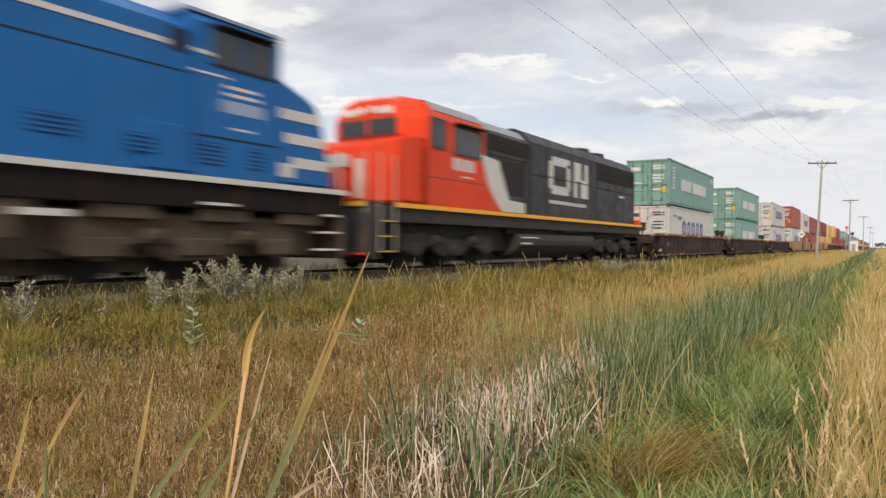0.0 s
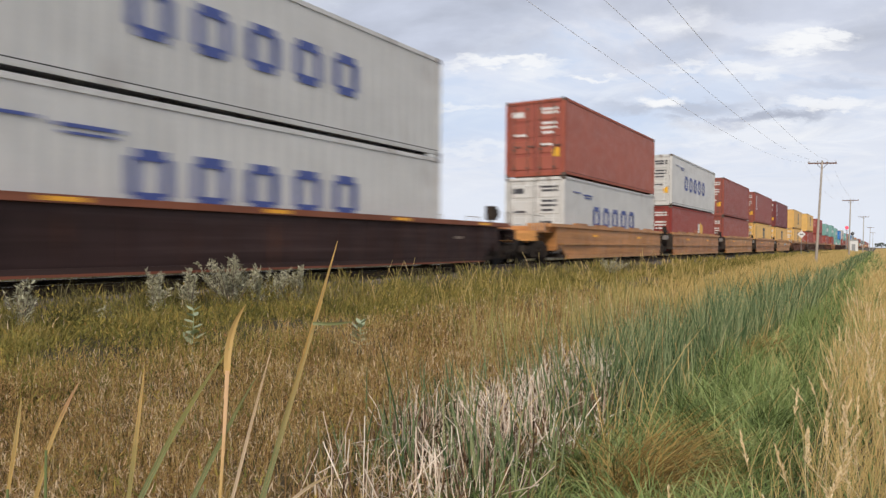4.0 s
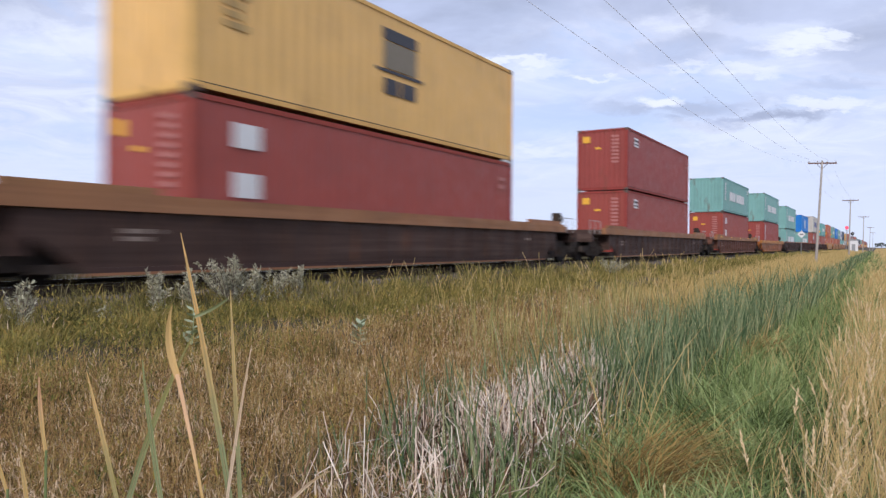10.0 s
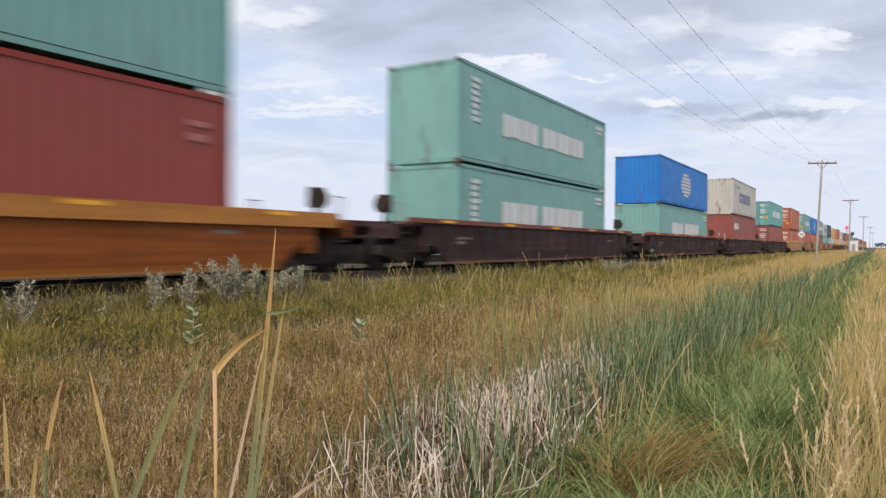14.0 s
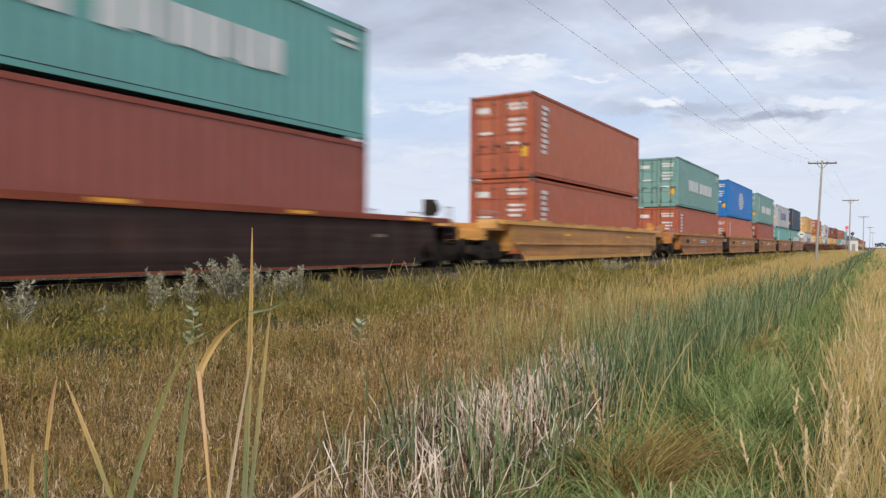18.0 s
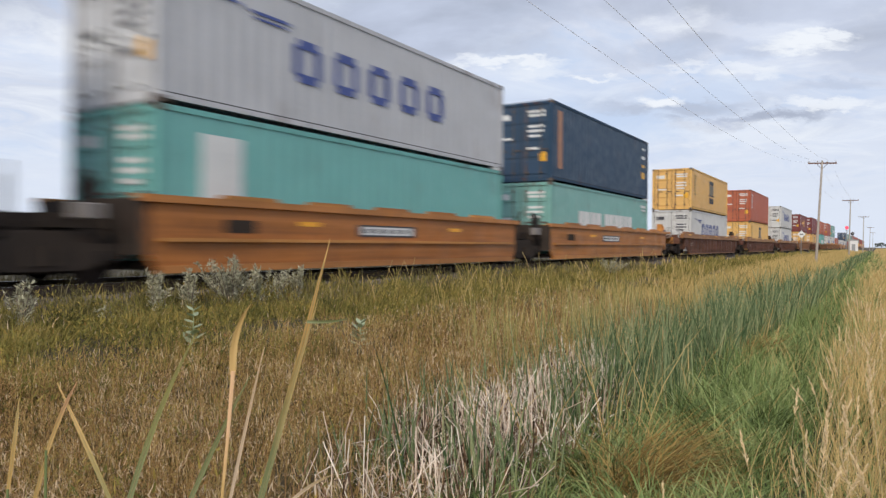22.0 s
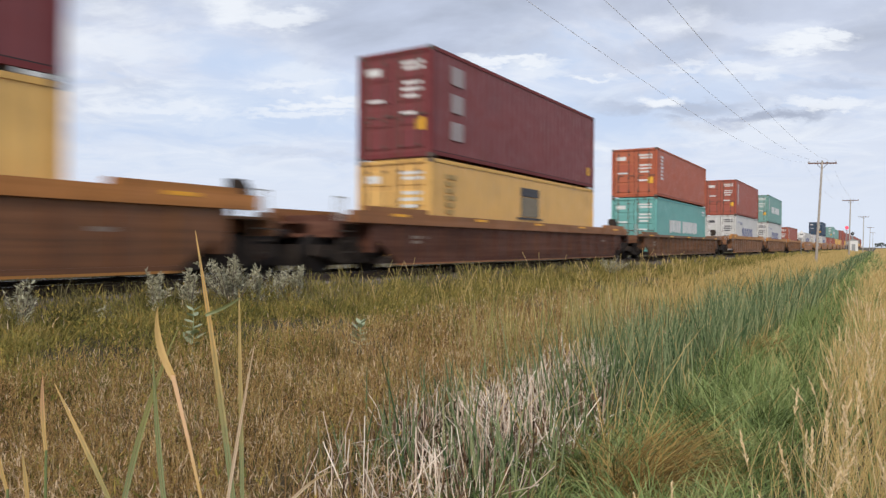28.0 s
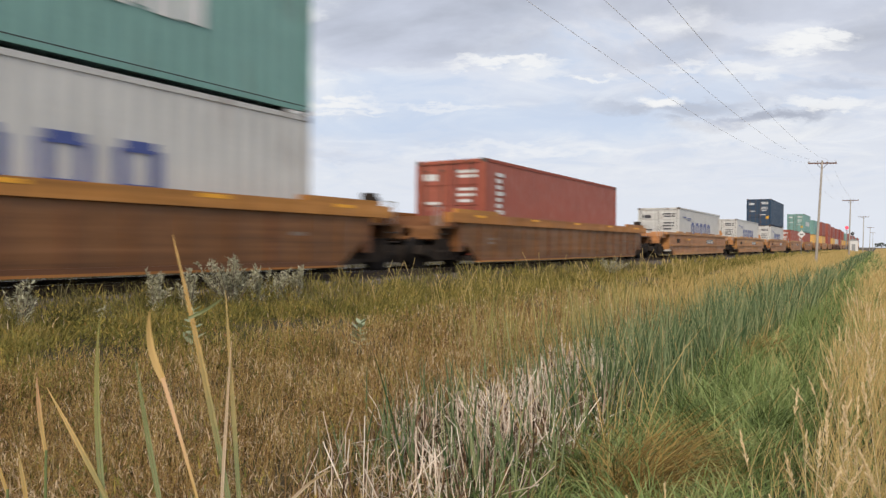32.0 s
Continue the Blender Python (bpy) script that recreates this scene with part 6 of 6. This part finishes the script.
def milkweed(x, y, tall, seed):
    r = random.Random(seed)
    th = new("milkweed")
    zg = float(ground_z(np.array([x]))[0])
    bm = bmesh.new()
    rod(bm, (0, 0, 0), (.02, 0, tall), .007, 6, .004)
    part("stem", bm, MILK, th)
    for k in range(7):
        z = tall * (.42 + .56 * k / 6)
        for s in (0, math.pi):
            a = k * 1.57 + s + r.uniform(-.5, .5)
            ln, wd = (.13 + .04 * r.random()) * (1.15 - .6 * k / 6), .032 + .014 * r.random()
            d = Vector((math.cos(a), math.sin(a), r.uniform(.1, 1.0)))
            q = Vector((-math.sin(a), math.cos(a), 0))
            c = Vector((.02 * z / tall, 0, z))
            bm = bmesh.new()
            up = Vector((0, 0, .006))
            ring_pts = [c, c + d * ln * .35 + q * wd, c + d * ln * .7 + q * wd * .8, c + d * ln, c + d * ln * .7 - q * wd * .8, c + d * ln * .35 - q * wd]
            f1 = [bm.verts.new(p) for p in ring_pts]
            f2 = [bm.verts.new(p + up * (.2 if i in (0, 3) else .5)) for i, p in enumerate(ring_pts)]
            bm.faces.new(f1[::-1]), bm.faces.new(f2)
            for i in range(6):
                bm.faces.new((f1[i], f1[(i + 1) % 6], f2[(i + 1) % 6], f2[i]))
            part("leaf", bm, MILK, th)
    th.matrix_basis = pose(x, y, zg)
    tagged(th, "pale green milkweed with broad paired leaves in the grass", "milkweed")


milkweed(-6.35, 5.03, .68, 1)
milkweed(-5.6, 7.0, .48, 2)


# distant trees at the horizon
def far_tree(x, y, tall, seed):
    r = np.random.default_rng(seed)
    th = new("distant_tree")
    bm = bmesh.new()
    rod(bm, (0, 0, 0), (0, 0, tall * .5), tall * .03, 6, tall * .015)
    part("trunk", bm, BLACK, th)
    n = 420
    d = r.normal(size=(n, 3))
    d /= np.linalg.norm(d, axis=1)[:, None]
    c = d * (r.random(n) ** .4)[:, None] * np.array([tall * .45, tall * .45, tall * .33]) + np.array([0, 0, tall * .62])
    c += (np.sin(c * 3 / tall * 4) * tall * .05)
    s = r.normal(size=(n, 3))
    s /= np.linalg.norm(s, axis=1)[:, None]
    t = c + r.normal(size=(n, 3)) * tall * .06
    crown = strip_mesh("crown", leafy("far_foliage", [(.07, .08, .07), (.10, .12, .09)], patch=.1), c, t, (c + t) / 2, np.full(n, tall * .09), s, "", "", "")
    crown.parent = th
    th.matrix_basis = pose(x, y, -.8)
    tagged(th, "dark distant tree on the prairie horizon", "tree", group="trees on the horizon")


for k, (x, y, tall) in enumerate(((-1.0, 1400, 9), (6.0, 1450, 11), (14, 1500, 9), (24, 1420, 6))):
    far_tree(x, y, tall, 60 + k)

# ---------------------------------------------------------------- tall leaves close to the camera, moving in the wind
# lean of the tallest leaf in degrees, every half second
LEAN = [21.7, 24.5, 23, 24.3, 19, 13.8, 11.7, 13.4, 16, 18, 19, 18.3, 13.7, 9.2, 13, 13, 8.3, -4.8, -3.1, -10, -10.9, -9.2, -14, -6.6, -16.5, -.4, 2.5, 8.8, 5.3, 10.5, 9, 8, 7.3,
        6.6, -6.6, -4.8, 1.3, -6.6, -12.8, -19.5, -.4, .4, 20, 6.6, 14.7, -18.7, -24, -3.5, -2, .4, -19, -12.2, -14, -12, -11, -9.2, -8.4, -14.2, -15.2, -15.5, -29, -20, -9.8, -19.5, -12.3]
PITCH = {23.5: -35, 24: -70, 24.5: -25}      # a gust lays the tall leaves over, away from the verge
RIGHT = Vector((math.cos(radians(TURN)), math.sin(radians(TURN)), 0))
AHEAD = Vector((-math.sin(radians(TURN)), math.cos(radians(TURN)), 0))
LEAVES, TIPS = [], []


def strap(bm, length, width, curl, start=.75):
    """A folded tapering strip that rises from the origin; gives its centre line."""
    k, rows, mids = 14, [], []
    for i in range(k + 1):
        t = i / k
        w = width * (start + (1.25 - start) * t * .8 if t < .4 else .95 * (1 - ((t - .4) / .6) ** 2.2)) * .5 + .0006
        c = Vector((curl * length * t ** 2.4, .03 * length * math.sin(t * 2.5), length * t * (1 - .25 * abs(curl) * t)))
        tw = .5 * math.sin(t * 2.2)
        e = Vector((math.cos(tw), math.sin(tw), 0)) * w
        fold = Vector((0, .25 * w, 0))
        mids.append(c + Vector((0, -.0008, 0)))
        rows.append([bm.verts.new(c - e), bm.verts.new(c + fold), bm.verts.new(c + e), bm.verts.new(c + fold + Vector((0, .0012, 0)))])
    for a, b in zip(rows, rows[1:]):
        for i in range(4):
            bm.faces.new((a[i], a[(i + 1) % 4], b[(i + 1) % 4], b[i]))
    return mids


def long_leaf(side, ahead, up, length, width, curl, low_col, tip_col, name_word, lean0, share, leans=None, tip=None, broken=0.0):
    """A folded strap leaf, pivoting at its lower end: side, ahead and up place that end from the eye. tip: length, curl and turns of a hinged upper piece."""
    mat = bpy.data.materials.new("strap_leaf")
    mat.use_nodes = True
    n, l = mat.node_tree.nodes, mat.node_tree.links
    p = n["Principled BSDF"]
    p.inputs["Roughness"].default_value = .55
    co, sep, rp, ns = n.new("ShaderNodeTexCoord"), n.new("ShaderNodeSeparateXYZ"), n.new("ShaderNodeValToRGB"), n.new("ShaderNodeTexNoise")
    ns.inputs["Scale"].default_value = 30
    l.new(co.outputs["Object"], sep.inputs[0]), l.new(co.outputs["Object"], ns.inputs["Vector"])
    ad, mu = n.new("ShaderNodeMath"), n.new("ShaderNodeMath")
    mu.operation, ad.operation = "MULTIPLY", "ADD"
    mu.inputs[1].default_value = 1.0 / length
    l.new(sep.outputs[2], mu.inputs[0])
    sc = n.new("ShaderNodeMath")
    sc.operation = "MULTIPLY_ADD"
    sc.inputs[1].default_value, sc.inputs[2].default_value = .3, -.15
    l.new(ns.outputs["Fac"], sc.inputs[0]), l.new(mu.outputs[0], ad.inputs[0]), l.new(sc.outputs[0], ad.inputs[1])
    rp.color_ramp.elements[0].position, rp.color_ramp.elements[0].color = .35, (*low_col, 1)
    rp.color_ramp.elements[1].position, rp.color_ramp.elements[1].color = .75, (*tip_col, 1)
    l.new(ad.outputs[0], rp.inputs[0]), l.new(rp.outputs[0], p.inputs["Base Color"])
    bm = bmesh.new()
    if tip:
        mids = [Vector((0, .02 * length * math.sin(i / 12 * 2.5), length * i / 12)) for i in range(13)]
        for a, b in zip(mids, mids[1:]):
            bmesh.ops.create_cone(bm, cap_ends=True, segments=6, radius1=width * (.20 + .20 * a.z / length), radius2=width * (.20 + .20 * b.z / length), depth=(b - a).length * 1.04,
                                  matrix=Matrix.Translation((a + b) / 2) @ (b - a).to_track_quat("Z", "Y").to_matrix().to_4x4() @ Matrix.Diagonal((1, .35, 1, 1)))
    else:
        mids = strap(bm, length, width, curl)
    ob = new("cattail_leaf", mesh_of("cattail_leaf", bm, mat))
    if tip:
        bm = bmesh.new()
        strap(bm, tip[0], width * 1.1, tip[1], .9)
        hinge = part("leaf_tip", bm, mat, ob, "dry curled leaf tip")
        TIPS.append((hinge, Vector((0, .02 * length * math.sin(2.5), length * .985)), tip[2]))
    if broken:
        bm = bmesh.new()
        strap(bm, .085, width * .6, -.12)
        snapped = part("broken_blade", bm, mat, ob, "snapped blade standing out sideways")
        snapped.matrix_basis = pose(0, 0, broken, 0, 78, 0)
    rib = bmesh.new()
    for a, b in zip(mids[:-2], mids[1:-1]):
        rod(rib, a, b, width * .05, 4)
    part("midrib", rib, material("leaf_rib", (.38, .33, .15), .6, spots=.3, scale=20), ob, "pale raised midrib")
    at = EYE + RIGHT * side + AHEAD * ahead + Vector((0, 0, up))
    tagged(ob, f"{name_word} cattail leaf swaying in the wind", "leaf", group="swaying cattail leaves")
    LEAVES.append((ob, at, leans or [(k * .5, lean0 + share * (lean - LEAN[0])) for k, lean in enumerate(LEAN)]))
    # the rooted sheath below it stands still
    foot = at - RIGHT * .02 + AHEAD * .01
    foot.z = float(ground_z(np.array([at.x]))[0]) - .03
    bm = bmesh.new()
    rod(bm, foot, at + Vector((0, 0, .01)), .008, 6, width * .35)
    tagged(new("cattail_stalk", mesh_of("cattail_stalk", bm, material("stalk_green", (.16, .20, .07), .7, spots=.4, scale=12))), "green cattail stalk rooted in the ditch edge", "stalk", group="cattail stalks")


ORANGE, YELLOW_G, GREEN_L, DEAD = (.62, .35, .19), (.54, .38, .15), (.20, .225, .10), (.60, .46, .33)
# lean in degrees at each time: the dry leaf and its hinged tip, the green leaf, the short yellow leaf, the dead stalk
DRY = [(0, 8.5), (1, 7.1), (2, 9.9), (3, 3.1), (6, 3.1), (7, 4.2), (8, -2.4), (9, -16.3), (10, -11.8), (11, -14.5), (12, -13.3), (13, -1.2), (14, -0.7), (17, -8.1), (18, -5.4), (19, -11.6), (20, -9.1), (21, 10.9), (22, 4.8), (23, -29.7), (24, 14), (25, -17.4), (28, -13.1), (29, -16.9), (30, -19.7), (31, -6.7), (32, -16.2)]
DRY_TIP = [(0, -8.5), (1, -3.4), (2, -8), (3, -5.3), (6, -5.3), (7, -6.9), (8, -7), (9, 1.1), (10, -10.1), (11, -34.1), (12, -14), (13, -10.4), (14, 34.5), (17, 14.7), (18, 25.8), (19, 10.5), (20, 21.7), (21, -13), (22, -8.1), (23, 3.8), (24, -1.5), (25, -36.8), (28, -17.1), (29, 7.4), (30, -45.9), (31, 5.4), (32, -12.1)]
GREEN_LEAN = [(0, 29.1), (3, 21), (6, 21.3), (7, 26.8), (8, 18.1), (9, 9.3), (10, 12), (11, 1.4), (12, 8.7), (13, 19.6), (14, 15.5), (17, 20.4), (18, 11.9), (19, 6.6), (20, 3.7), (21, 19.3), (22, 12.5), (23, -16.8), (24, 7), (25, 1.7), (28, 8.1), (29, 8.4), (30, -6.7), (31, 4.4), (32, -10.6)]
SHORT = [(0, 8.5), (3, 5), (6, 6), (8, -2), (10, -15), (12, -14), (14, -14), (17, -20), (19, -26), (20, -28), (21, -17), (22, -26), (23, -22), (24, -15), (25, -30), (28, -27), (30, -32), (32, -30)]
STALK = [(0, 12), (6, 12), (8, 0), (10, 6.5), (13, 9), (17, 12), (19, 2), (20, 14), (22, 10), (23, -14), (25, -5), (28, 7.3), (29, -4), (30, -19), (31, 9), (32, 1)]
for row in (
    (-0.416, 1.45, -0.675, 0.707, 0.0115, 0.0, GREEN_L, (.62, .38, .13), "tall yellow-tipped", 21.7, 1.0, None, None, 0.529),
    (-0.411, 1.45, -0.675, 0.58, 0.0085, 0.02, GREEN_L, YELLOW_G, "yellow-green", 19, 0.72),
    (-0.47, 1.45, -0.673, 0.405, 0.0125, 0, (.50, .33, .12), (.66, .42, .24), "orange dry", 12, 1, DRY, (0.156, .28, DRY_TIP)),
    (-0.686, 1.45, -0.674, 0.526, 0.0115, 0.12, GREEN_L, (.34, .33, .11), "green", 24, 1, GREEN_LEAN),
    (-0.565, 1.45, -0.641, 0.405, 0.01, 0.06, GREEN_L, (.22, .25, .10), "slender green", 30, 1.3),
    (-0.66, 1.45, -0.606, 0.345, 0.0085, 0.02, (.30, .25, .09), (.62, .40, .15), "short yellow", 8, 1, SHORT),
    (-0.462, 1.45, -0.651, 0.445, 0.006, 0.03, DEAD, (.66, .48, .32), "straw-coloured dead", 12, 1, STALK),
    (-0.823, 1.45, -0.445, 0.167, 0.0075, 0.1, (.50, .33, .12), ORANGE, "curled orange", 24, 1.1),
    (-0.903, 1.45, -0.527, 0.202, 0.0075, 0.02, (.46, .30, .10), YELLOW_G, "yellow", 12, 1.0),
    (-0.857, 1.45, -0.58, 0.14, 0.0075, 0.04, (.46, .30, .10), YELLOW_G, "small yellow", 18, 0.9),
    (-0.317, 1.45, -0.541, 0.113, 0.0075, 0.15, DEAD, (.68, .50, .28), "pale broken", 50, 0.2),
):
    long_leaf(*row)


# ---------------------------------------------------------------- movement
def along_at(t):
    """How far the train has come since the start."""
    return 20.2 * t + 0.007 * t * t - 0.21


def motions():
    times = [0, 4, 8, 12, 16, 20, 24, 28, 32]
    for ob, along, z in MOVING:
        walk(ob, [(t, pose(TX, along - along_at(t), z)) for t in times])
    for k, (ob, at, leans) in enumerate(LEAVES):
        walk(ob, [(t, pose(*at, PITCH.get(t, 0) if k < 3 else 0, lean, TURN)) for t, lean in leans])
    for ob, at, leans in TIPS:
        walk(ob, [(t, pose(*at, 0, lean, 0)) for t, lean in leans])
    for ob, at, amount, phase in SWAY:
        rows = []
        for k in range(65):
            t = k * .5
            g = math.sin(t * 1.9 + phase) + .6 * math.sin(t * 3.7 + phase * 2.1) + .5 * math.sin(t * .7 + phase * .6)
            rows.append((t, pose(*at, amount * .4 * math.cos(t * 2.3 + phase), amount * (.6 + g), phase * 40)))
        walk(ob, rows)


motions()
